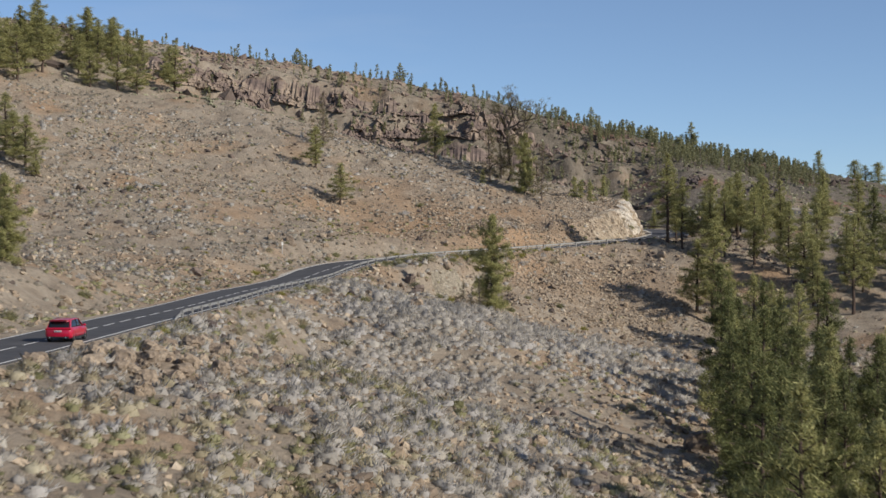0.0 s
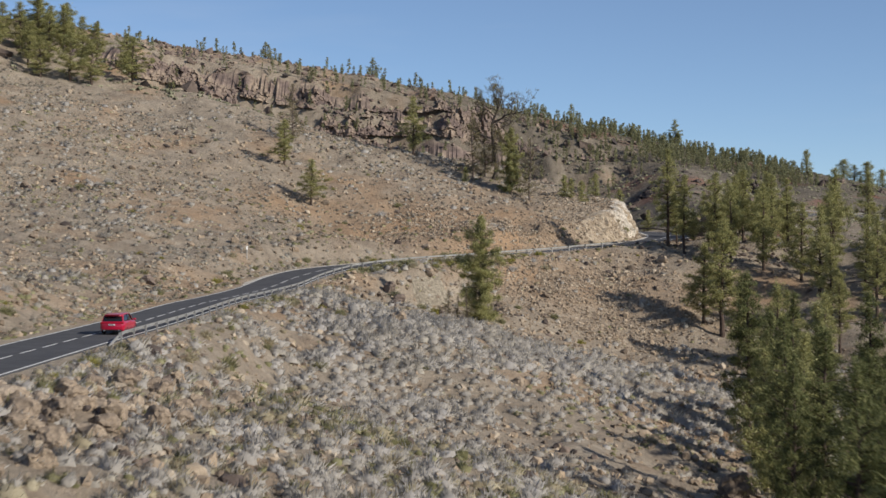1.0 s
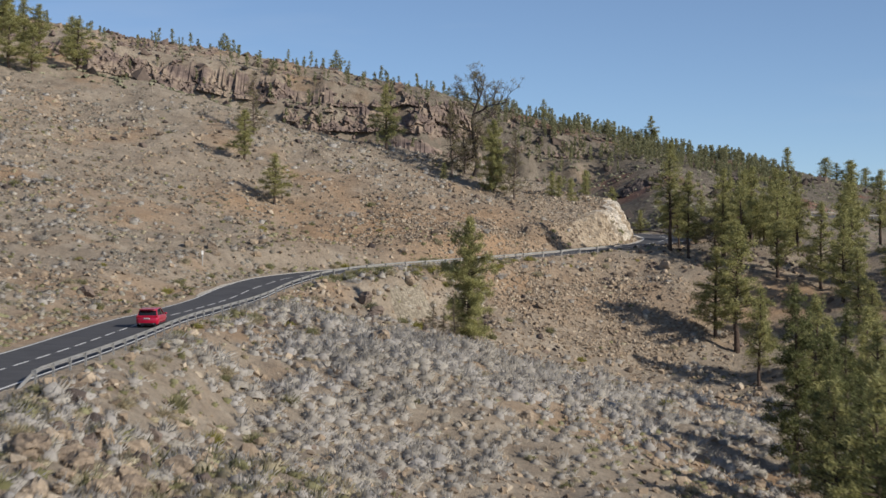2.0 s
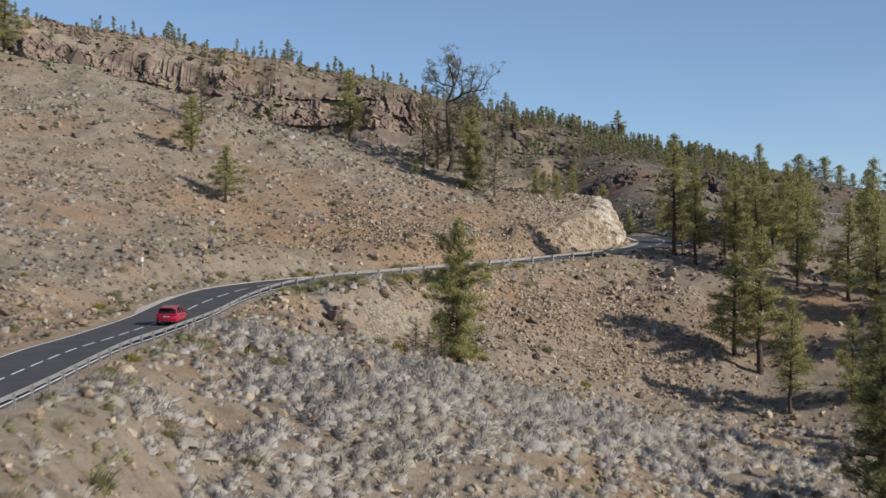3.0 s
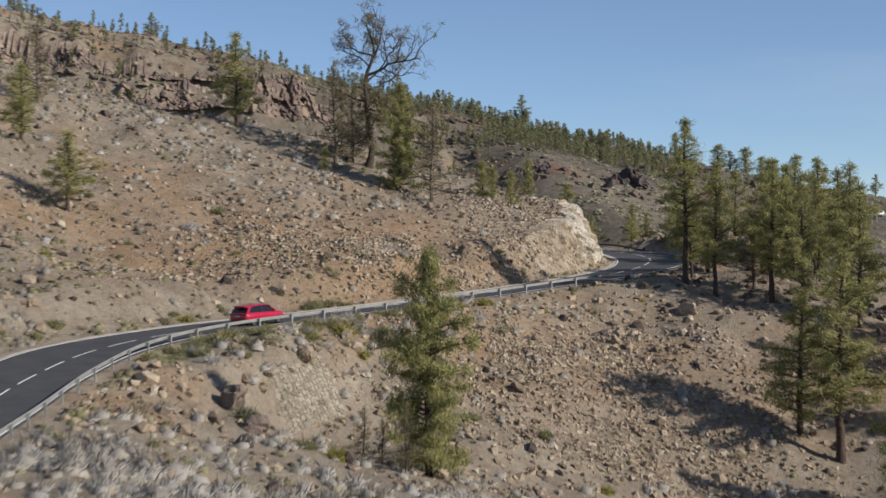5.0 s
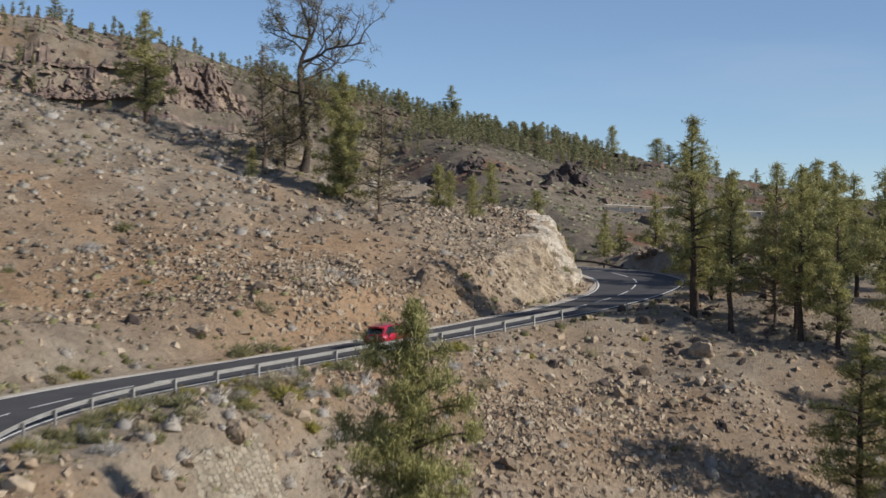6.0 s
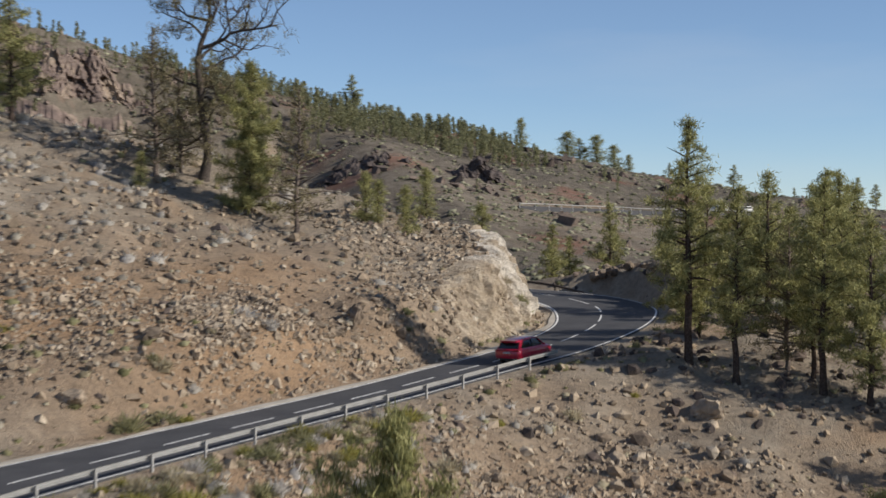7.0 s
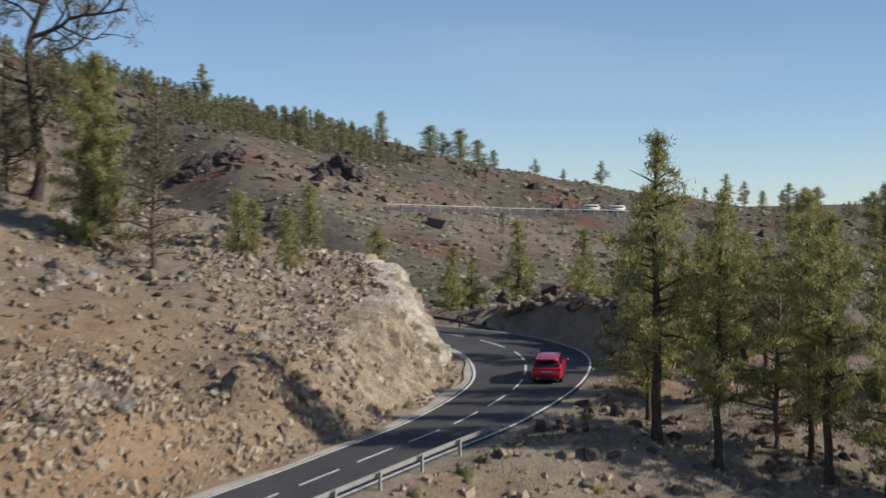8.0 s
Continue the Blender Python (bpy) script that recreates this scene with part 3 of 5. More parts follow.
sz = (0.25 + 0.6 * rng.uniform(0, 1, (n, 1)) ** 2.0) * rng.uniform(0.75, 1.25, (n, 3))
strew("dark_lava_rocks", SMALL_ROCKS, pl, sz, MAT_DARK_STONE, "dark weathered lava rocks lying among shrubs", "rocks", 0.5, seed=4)

n = 420
pl = pick(n, 36, 62, 290, 345, lambda x, y: (road_at(x, y)[0] < 0) * (0.2 + 0.8 * patch(x, y, 6, 39, -0.2, 0.4)), 1.4)
sz = (0.15 + 0.55 * rng.uniform(0, 1, (n, 1)) ** 2.2) * rng.uniform(0.75, 1.25, (n, 3))
strew("bank_lava_rocks", SMALL_ROCKS, pl, sz, MAT_DARK_STONE, "dark lava rocks under the pines outside the bend", "rocks", 0.5, seed=41)

BROOM = [shrub_shape(200 + k, 64, 0.040, 0.72) for k in range(7)]
n = 7600
pl = pick(n, -105, 66, 48, 352, lambda x, y: near_more(x, y) * broom_zone(x, y) ** 1.6 * np.where(road_at(x, y)[0] < 0, 1.0, 0.30), 1.6)
sz = np.repeat(0.42 + 0.80 * rng.uniform(0, 1, (n, 1)) ** 1.5, 3, 1) * (0.85 + 0.35 * broom_zone(pl[:, 0], pl[:, 1]))[:, None] * rng.uniform(0.72, 1.32, (n, 3))
strew("grey_broom_shrubs", BROOM, pl, sz, MAT_GREY_SHRUB, "dry lavender-grey broom shrubs covering the stony slope", "shrubs", 0.12, seed=5, soft=True)
SCRUB = [shrub_shape(220 + k, 30, 0.055, 0.7) for k in range(6)]
n = 8500
pl = pick(n, -115, 45, 130, 352, lambda x, y: (road_at(x, y)[0] > 0) * bare(x, y) * (0.25 + 0.75 * patch(x, y, 16, 23, -0.3, 0.5)), 1.6)
sz = np.repeat(0.28 + 0.55 * rng.uniform(0, 1, (n, 1)) ** 1.8, 3, 1) * rng.uniform(0.8, 1.2, (n, 3))
strew("grey_brown_scrub", SCRUB, pl, sz, MAT_SCRUB, "low grey-brown scrub dotting the upper slope", "shrubs", 0.12, seed=15, soft=True)
n = 2700
pl = pick(n, -105, 66, 48, 352, lambda x, y: near_more(x, y) * bare(x, y) * (0.1 + 0.9 * patch(x, y, 17, 43, -0.1, 0.6)), 1.4)
sz = np.repeat(0.28 + 0.50 * rng.uniform(0, 1, (n, 1)) ** 1.8, 3, 1) * rng.uniform(0.8, 1.2, (n, 3))
strew("straw_shrubs", SCRUB, pl, sz, MAT_STRAW, "straw-coloured dry bushes between the rocks", "shrubs", 0.12, seed=6, soft=True)
n = 3400
pl = pick(n, -105, 66, 48, 352, lambda x, y: near_more(x, y) * bare(x, y) * (0.04 + 0.9 * patch(x, y, 19, 47, 0.1, 0.8) + 1.6 * sstep(9, 4.5, np.abs(road_at(x, y)[0]))), 1.3)
sz = np.repeat(0.28 + 0.55 * rng.uniform(0, 1, (n, 1)) ** 1.8, 3, 1) * rng.uniform(0.8, 1.2, (n, 3))
strew("olive_shrubs", SCRUB, pl, sz, MAT_OLIVE, "olive-green low bushes on the slope and road verge", "shrubs", 0.12, seed=7, soft=True)

# the near foot of the slope, where dry grass, broom and green bushes mix
for nm, mt, n, sd, lb in (("near_broom", MAT_GREY_SHRUB, 1500, 16, "grey broom bushes at the near foot of the slope"), ("near_straw", MAT_STRAW, 1300, 17, "straw-coloured bushes at the near foot of the slope"),
                          ("near_olive", MAT_OLIVE, 700, 18, "green bushes at the near foot of the slope")):
    pl = pick(n, -34, 16, 46, 140, lambda x, y: (road_at(x, y)[0] < 0) * (0.2 + 0.8 * patch(x, y, 10, 40 + sd, -0.4, 0.4)), 2.0)
    sz = np.repeat(0.38 + 0.75 * rng.uniform(0, 1, (n, 1)) ** 1.5, 3, 1) * rng.uniform(0.8, 1.2, (n, 3))
    strew(nm, BROOM, pl, sz, mt, lb, "shrubs", 0.12, seed=sd, soft=True)

# rubble on the fresh cut and on the scree below it
n = 17000
pl = pick(n, -12, 46, 262, 330, lambda x, y: (1 - bare(x, y)) ** 1.5 * (0.25 + 0.75 * patch(x, y, 5, 37, -0.3, 0.5)), 1.2)
sz = (0.06 + 0.24 * rng.uniform(0, 1, (n, 1)) ** 3.2) * rng.uniform(0.75, 1.3, (n, 3))
strew("cut_rubble", TINY_ROCKS, pl, sz, MAT_CUT, "ochre and tan rubble on the cut bank and scree", "stones", 0.5, seed=14)

# the far slope: dark scrub and lava blocks, coarse because it stays far off
FAR_SHRUB = [mound_shape(240 + k) for k in range(4)]
n = 26000
pl = pick(n, -130, 340, 352, 670, lambda x, y: 0.35 + 0.65 * patch(x, y, 40, 51, -0.3, 0.5), 2.0)
sz = np.repeat(0.30 + 0.85 * rng.uniform(0, 1, (n, 1)) ** 2.0, 3, 1)
strew("hillside_scrub", FAR_SHRUB, pl, sz, MAT_DARK_SHRUB, "dark green-grey scrub scattered over the distant hillside", "shrubs", 0.1, True, seed=8)
n = 2500
pl = pick(n, -330, 420, 360, 690, lambda x, y: 0.05 + patch(x, y, 30, 53, 0.0, 0.6), 2.0)
sz = (0.5 + 1.6 * rng.uniform(0, 1, (n, 1)) ** 2.5) * rng.uniform(0.7, 1.3, (n, 3))
strew("hillside_rocks", TINY_ROCKS, pl, sz, MAT_DARK_STONE, "dark lava blocks on the distant hillside", "rocks", 0.5, seed=9)


# ---- the cliff band under the far ridge ----
def cells(x, y, size, seed):
    """A different level for each block of a jointed rock face."""
    gx, gy = np.floor(x / size).astype(np.int64), np.floor(y / size).astype(np.int64)
    best, val = np.full(x.shape, 1e9), np.zeros(x.shape)
    for i in (-1, 0, 1):
        for j in (-1, 0, 1):
            cx, cy = gx + i, gy + j
            h = ((cx * 73856093) ^ (cy * 19349663) ^ (seed * 83492791)) & 0xFFFFFF
            px, py = (cx + (h & 255) / 255) * size, (cy + ((h >> 8) & 255) / 255) * size
            d = (x - px) ** 2 + (y - py) ** 2
            m = d < best
            best[m], val[m] = d[m], (((h >> 16) & 255) / 255)[m]
    return val


def cliff_wall(back, tall, x0, x1, seed, mat):
    """A jointed rock wall that stands out of the hillside below the ridge."""
    xs = np.arange(x0, x1, 0.5)
    ys = np.linspace(580, 690, 220)
    # the band climbs nearer to the ridge towards the valley head
    back = back - 15 * sstep(-40, 70, xs) * (mat.name == "red_brown_cliff")
    foot = []
    for x in xs:
        yy = ys + 9 * fbm(x + 0 * ys, ys, 60, 3, 40) + 3.5 * fbm(x + 0 * ys, ys * 0.4, 13, 2, 41)
        foot.append(ys[np.argmin(np.abs(yy - (660 - back[len(foot)])))])
    foot = np.convolve(np.r_[[foot[0]] * 4, foot, [foot[-1]] * 4], np.ones(9) / 9, "valid")
    h = tall * np.clip(0.36 + 1.05 * fbm(xs, 0 * xs + seed, 20, 4, seed), 0.0, 1.15) * sstep(x0, x0 + 25, xs) * sstep(x1, x1 - 12, xs)
    base = land(xs, foot)
    rows = np.linspace(0, 1, 26)
    gx, gu = np.meshgrid(xs, rows)
    gz = base[None] - 2.0 + (h[None] + 2.0) * gu
    depth = 2.6 * cells(gx + 0.4 * gz, gz * 0.9, 4.2, seed) + 1.6 * cells(gx - 0.3 * gz, gz * 1.1, 1.9, seed + 1) + 0.8 * cells(gx, gz, 0.9, seed + 4) + 0.5 * fbm(gx, gz, 2.5, 2, seed + 2)
    gy = foot[None] - depth - 0.8 + 5.0 * gu ** 1.6
    gz = gz + 1.8 * (cells(gx, gz, 2.4, seed + 3) - 0.5) * gu
    v = np.stack([gx, gy, gz], -1)
    lid = np.stack([xs, foot + 9.0, land(xs, foot + 9.0) - 0.6], -1)
    v = np.concatenate([v, lid[None]], 0)
    n, m = v.shape[:2]
    i = np.arange(n * m).reshape(n, m)
    f = np.stack([i[:-1, :-1], i[:-1, 1:], i[1:, 1:], i[1:, :-1]], -1).reshape(-1, 4)
    tagged(new("cliff", add_mesh("cliff", v.reshape(-1, 3), f, mat)), "fractured red-brown volcanic cliff under the ridge", "cliff", kind="structure")


def cliff_band():
    mat = cliff_material("red_brown_cliff", [(0.28, (0.085, 0.066, 0.062)), (0.46, (0.17, 0.130, 0.112)), (0.56, (0.25, 0.198, 0.155)), (0.75, (0.34, 0.275, 0.21))], 0.11, 0.9)
    cliff_wall(41, 9.0, -250, 76, 301, mat)
    cliff_wall(28, 4.5, -230, 60, 307, mat)
    cliff_wall(55, 3.5, -200, 40, 311, mat)
    cliff_wall(34, 5.0, -240, 20, 331, mat)
    r = np.random.default_rng(12)
    n = 3800
    pl = pick(n, -260, 58, 560, 668, lambda x, y: 0.15 + 0.85 * patch(x, y, 18, 55, -0.2, 0.5), 2.0)
    sz = (0.35 + 1.3 * r.uniform(0, 1, (n, 1)) ** 2.8) * r.uniform(0.7, 1.3, (n, 3))
    strew("cliff_talus", TINY_ROCKS, pl, sz, mat, "fallen blocks below the volcanic cliff", "rocks", 0.4, seed=13)
    # dark lava outcrop on the right of the valley head
    dark = cliff_material("dark_lava_outcrop", [(0.25, (0.045, 0.038, 0.038)), (0.5, (0.095, 0.078, 0.072)), (0.75, (0.16, 0.13, 0.115))], 0.25, 0.8)
    cliff_wall(88, 5.0, 70, 125, 321, dark)


cliff_band()


# ---- boulders one by one ----
BOULDER_MESHES = []
for k in range(7):
    v, f = rock_shape(3, 400 + k, 9)
    BOULDER_MESHES.append(add_mesh("boulder", v, f, MAT_BOULDER))


def boulder(x, y, size, seed, label, mesh=None, sink=0.12, stretch=(1, 1, 1), group=""):
    r = np.random.default_rng(seed)
    ob = new("boulder", mesh or BOULDER_MESHES[seed % len(BOULDER_MESHES)])
    ob.matrix_basis = pose(x, y, height(x, y) + size * (0.4 - sink), r.uniform(-14, 14), r.uniform(-14, 14), r.uniform(0, 360))
    ob.scale = tuple(size * s for s in stretch)
    return tagged(ob, label, "boulder", group)


DARK_BOULDERS = [add_mesh("dark_boulder", *rock_shape(3, 430 + k, 9), MAT_DARK_STONE) for k in range(3)]
boulder(-3.6, 206.6, 1.35, 3, "large rounded orange boulder on the grey shrub shelf")
boulder(25.6, 160.5, 2.2, 11, "big flat-topped brown boulder below the slope")
boulder(39.2, 292.0, 1.3, 5, "tan boulder at the foot of the pines")
boulder(-34.4, 226.0, 1.1, 6, "dark lava boulder on the slope above the road", DARK_BOULDERS[0])
# two dark rocks added for the darkness of the lone pine's cast shadow
boulder(-5.0, 249.6, 1.3, 8, "dark boulder in place of the pine shadow beside the wall", DARK_BOULDERS[1], 0.05)
boulder(-3.6, 246.6, 1.0, 9, "dark boulder in place of the pine shadow beside the wall", DARK_BOULDERS[2], 0.05)
boulder(20.0, 306.9, 1.0, 10, "pale upright block on the orange cut", None, 0.0, (0.7, 0.7, 1.1))
boulder(0.2, 290.2, 0.9, 12, "pale square block above the roadside bush")
pl = pick(150, -80, 45, 95, 335, lambda x, y: stony(x, y) * (patch(x, y, 12, 61, 0.1, 0.8) + 0.15), 4.2)
for k, (x, y, z) in enumerate(pl):
    boulder(x, y, 0.34 + 0.62 * rng.uniform() ** 2, 20 + k, "weathered brown boulder lying on the stony slope", group="boulders on the slope")
for k in range(34):
    x, y = rng.normal(54.5, 2.4), rng.normal(340, 5.0)
    if abs(road_at(np.array([x]), np.array([y]))[0][0]) > 7.2:
        boulder(x, y, rng.uniform(0.35, 0.95), 500 + k, "grey-tan rock on the bank outside the bend", group="rocks of the bank")
for k in range(70):
    x, y = rng.normal(53.0, 2.2), rng.normal(326, 5.5)
    d, i, z, hw = road_at(np.array([x]), np.array([y]))
    if d[0] < -hw[0] - 1.5:
        boulder(x, y, 0.3 + 0.9 * rng.uniform() ** 1.8, 600 + k, "grey-tan rock on the bank outside the bend", sink=0.25, group="rocks of the bank")
# heaps of tan rocks on the valley side of the road
for k in range(64):
    x, y = rng.normal(-21.5, 2.8), rng.normal(105, 8)
    d, i, z, hw = road_at(np.array([x]), np.array([y]))
    if d[0] < -hw[0] - 1.5:
        boulder(x, y, 0.32 + 0.75 * rng.uniform() ** 1.7, 700 + k, "tan angular rock in a heap below the road", group="rock heap")
for k in range(46):
    x, y = rng.normal(-16.5, 2.6), rng.normal(118, 9)
    d, i, z, hw = road_at(np.array([x]), np.array([y]))
    if abs(d[0]) > hw[0] + 1.6:
        boulder(x, y, rng.uniform(0.4, 1.1), 300 + k, "tan angular rock in a heap below the road", group="rock heap")


# ---- pale rock cut at the bend ----
def rock_cut():
    r = np.random.default_rng(31)
    pale = [add_mesh("cut_block", *rock_shape(2, 450 + k, 9), MAT_PALE_STONE) for k in range(4)]
    tan = [add_mesh("cut_block", *rock_shape(2, 460 + k, 9), MAT_CUT) for k in range(6)]
    face, nt, b = material("cut_rock_face", 0.93, 0, 0.15)
    p = world_pos(nt)
    f = noise_fac(nt, p, 0.8, 7.0, 0.68)
    at = node(nt, "ShaderNodeAttribute")
    at.attribute_name = "pale"
    c = ramp(nt, f, [(0.30, (0.22, 0.175, 0.13)), (0.48, (0.40, 0.33, 0.245)), (0.70, (0.54, 0.465, 0.365))])
    cream = ramp(nt, f, [(0.30, (0.46, 0.40, 0.32)), (0.55, (0.66, 0.61, 0.53)), (0.8, (0.74, 0.70, 0.63))])
    c = mix(nt, at.outputs["Fac"], c, cream)
    c = mix(nt, 1.0, c, ramp(nt, noise_fac(nt, p, 7.0, 5.0), [(0.3, (0.72, 0.70, 0.68)), (0.7, (1.22, 1.2, 1.18))]), "MULTIPLY")
    nt.links.new(c, b.inputs["Base Color"])
    bump(nt, b, noise_fac(nt, p, 2.4, 7.0, 0.7), 1.0, 0.35)
    # the bared rock wall: jointed blocks that step out of the bank
    ss, us = np.arange(374, 429, 0.30), np.linspace(0, 1, 34)
    gs, gu = np.meshgrid(ss, us)
    idx = np.arange(len(ROAD))
    hw = np.interp(gs, idx, ROAD[:, 3])
    off = hw + 1.5 + gu * 6.4
    lx, ly = np.interp(gs, idx, LEFTS[:, 0]), np.interp(gs, idx, LEFTS[:, 1])
    gx, gy = np.interp(gs, idx, ROAD[:, 0]) + lx * off, np.interp(gs, idx, ROAD[:, 1]) + ly * off
    gz = land(gx, gy)
    proud = 1.0 * cells(gs * 0.8 + 0.4 * gz, gz, 1.9, 611) + 0.7 * cells(gs, gz, 0.85, 612) + 0.5 * fbm(gs, gz, 3.2, 3, 613)
    proud = 0.72 * (proud + 0.5 * cells(gs, gz * 1.2, 0.45, 616)) * sstep(0, 0.14, gu) * sstep(1.0, 0.62, gu) * sstep(382, 398, gs) * sstep(429, 424, gs) - 0.4
    v = np.stack([gx - lx * proud * 0.9, gy - ly * proud * 0.9, gz + 0.30 * proud], -1).reshape(-1, 3)
    n_u, n_s = gs.shape
    i = np.arange(n_u * n_s).reshape(n_u, n_s)
    fc = np.stack([i[:-1, :-1], i[:-1, 1:], i[1:, 1:], i[1:, :-1]], -1).reshape(-1, 4)
    me = add_mesh("rock_face", v, fc[:, ::-1], face)
    streak = sstep(0.05, 0.40, fbm(gs * 1.0 + 0.9 * gu * 6, gu * 2.2, 3.4, 3, 615) + 0.35) * sstep(396, 403, gs) * sstep(428, 422, gs) * sstep(1.0, 0.75, gu)
    me.attributes.new("pale", "FLOAT", "POINT").data.foreach_set("value", streak.astype(np.float32).ravel())
    tagged(new("rock_face", me), "bared ochre rock face with cream streaks at the road cutting", "rock face", kind="structure")
    for k in range(95):
        s = r.uniform(366, 428)
        up = r.uniform(0, 1)
        off = ROAD[int(s), 3] + 2.0 + up * 7.0
        x, y, z = at_road(s, off)
        streak = abs(x - 32.0 - 0.9 * math.sin(0.5 * (y - 316))) < 0.75 and y > 314.5
        ob = new("rock_face_block", (pale if streak else tan)[k % (4 if streak else 6)])
        size = (0.22 + 0.55 * r.uniform(0, 1) ** 2.2) * (0.7 if s < 384 else 1.0) * (0.75 if streak else 1.0)
        ob.matrix_basis = pose(x, y, height(x, y) - 0.30 * size, r.uniform(-30, 30), r.uniform(-30, 30), r.uniform(0, 360))
        ob.scale = (size, size * 0.9, size * r.uniform(0.8, 1.25))
        tagged(ob, "cream rock of the road cutting" if streak else "tan ochre rock of the road cutting", "rock", "rock cutting")
    n = 500
    pl = pick(n, 24, 42, 302, 336, lambda x, y: (road_at(x, y)[0] > 0) * 1.0, 1.6)
    sz = (0.14 + 0.32 * r.uniform(0, 1, (n, 1)) ** 2.2) * r.uniform(0.75, 1.25, (n, 3))
    pl[:, 2] -= 0.2 * sz[:, 2]
    strew("cutting_rocks", SMALL_ROCKS, pl, sz, MAT_CUT, "angular ochre rocks breaking out of the cutting", "rocks", 0.5, seed=35)
    n = 2600
    pl = pick(n, 22, 42, 300, 336, lambda x, y: (road_at(x, y)[0] > 0) * 1.0, 0.9)
    sz = (0.06 + 0.26 * r.uniform(0, 1, (n, 1)) ** 2.5) * r.uniform(0.75, 1.3, (n, 3))
    strew("cutting_rubble", TINY_ROCKS, pl, sz, MAT_CUT, "ochre rubble lying on the rock cutting", "stones", 0.5, seed=34)
    ob = new("rock_face_block", pale[1])
    ob.matrix_basis = pose(38.2, 329.6, 50.0, 8, 5, 40)
    ob.scale = (1.7, 1.4, 1.9)
    tagged(ob, "large pale rounded rock at the cutting's end", "rock", "rock cutting")


rock_cut()


# ---- pines ----
def bark_material(name, dark, lit):
    m, nt, b = material(name, 0.95, 0, 0.15)
    tc = node(nt, "ShaderNodeTexCoord")
    f = noise_fac(nt, tc.outputs["Object"], 7.0, 5.0)
    nt.links.new(ramp(nt, f, [(0.35, dark), (0.7, lit)]), b.inputs["Base Color"])
    bump(nt, b, f, 0.8, 0.05)
    return m


MAT_BARK = bark_material("pine_bark", (0.045, 0.032, 0.026), (0.13, 0.095, 0.075))
MAT_DEADWOOD = bark_material("weathered_wood", (0.075, 0.058, 0.048), (0.23, 0.185, 0.155))
MAT_NEEDLES, _, _ = island_material("pine_needles", [(0.0, (0.14, 0.142, 0.052)), (0.35, (0.27, 0.265, 0.102)), (0.75, (0.38, 0.362, 0.15)), (1.0, (0.48, 0.45, 0.205))], 0.7, 0.6, 0.2, 0.3, 0.32)
# needle green darkened: the dense near wood's shade is put into the colour
MAT_SHADED_NEEDLES, _, _ = island_material("shaded_green_needles", [(0.0, (0.055, 0.066, 0.024)), (0.4, (0.115, 0.128, 0.045)), (0.8, (0.19, 0.195, 0.072)), (1.0, (0.27, 0.265, 0.11))], 0.7, 0.6, 0.25, 0.3, 0.25)
MAT_DRY_NEEDLES, _, _ = island_material("thin_dry_needles", [(0.0, (0.11, 0.092, 0.050)), (0.5, (0.205, 0.178, 0.095)), (1.0, (0.28, 0.245, 0.145))], 0.8, 0.6, 0.2, 0.2, 0.35)
MAT_FAR_NEEDLES, _, _ = island_material("distant_pine_needles", [(0.0, (0.16, 0.165, 0.092)), (0.5, (0.27, 0.268, 0.148)), (1.0, (0.37, 0.36, 0.21))], 0.8, 0.08, 0.25, 0.2, 0.5)


def tube(path, radii, sides):
    """A tapered limb along a line."""
    path, radii = np.asarray(path, float), np.asarray(radii, float)
    t = np.gradient(path, axis=0)
    t /= np.linalg.norm(t, axis=1)[:, None] + 1e-9
    ref = np.where(np.abs(t[:, 2:3]) > 0.9, np.array([[1.0, 0, 0]]), np.array([[0, 0, 1.0]]))
    a = np.cross(t, ref)
    a /= np.linalg.norm(a, axis=1)[:, None]
    b = np.cross(t, a)
    ang = np.arange(sides) * 2 * np.pi / sides
    v = path[:, None] + radii[:, None, None] * (np.cos(ang)[None, :, None] * a[:, None] + np.sin(ang)[None, :, None] * b[:, None])
    n = len(path)
    i = np.arange(n * sides).reshape(n, sides)
    j = np.roll(i, -1, 1)
    f = np.stack([i[:-1], j[:-1], j[1:], i[1:]], -1).reshape(-1, 4)
    return v.reshape(-1, 3), f


def joined(pieces):
    vs, fs, base = [], [], 0
    for v, f in pieces:
        vs.append(v)
        fs.append(f + base)
        base += len(v)
    return np.concatenate(vs), np.concatenate(fs)


def tufts(centres, radius, per, r, long=1.0, wide=0.058, droop=0.1):
    """Needle sprays round the given places."""
    n = len(centres) * per
    c = np.repeat(centres, per, 0) + r.normal(size=(n, 3)) * np.repeat(radius, per)[:, None] * (0.42, 0.42, 0.38)
    d = r.normal(size=(n, 3)) + (0, 0, 0.6)
    d /= np.linalg.norm(d, axis=1)[:, None]
    length = np.repeat(radius, per)[:, None] * r.uniform(0.55, 1.15, (n, 1)) * long
    tip = c + d * length - np.array([0, 0, 1.0]) * droop * length
    side = np.cross(d, r.normal(size=(n, 3)))
    side /= np.linalg.norm(side, axis=1)[:, None] + 1e-9
    w = wide * r.uniform(0.7, 1.5, (n, 1))
    v = np.stack([c - side * w, c + side * w, tip], 1).reshape(-1, 3)
    return v, np.arange(3 * n).reshape(n, 3)


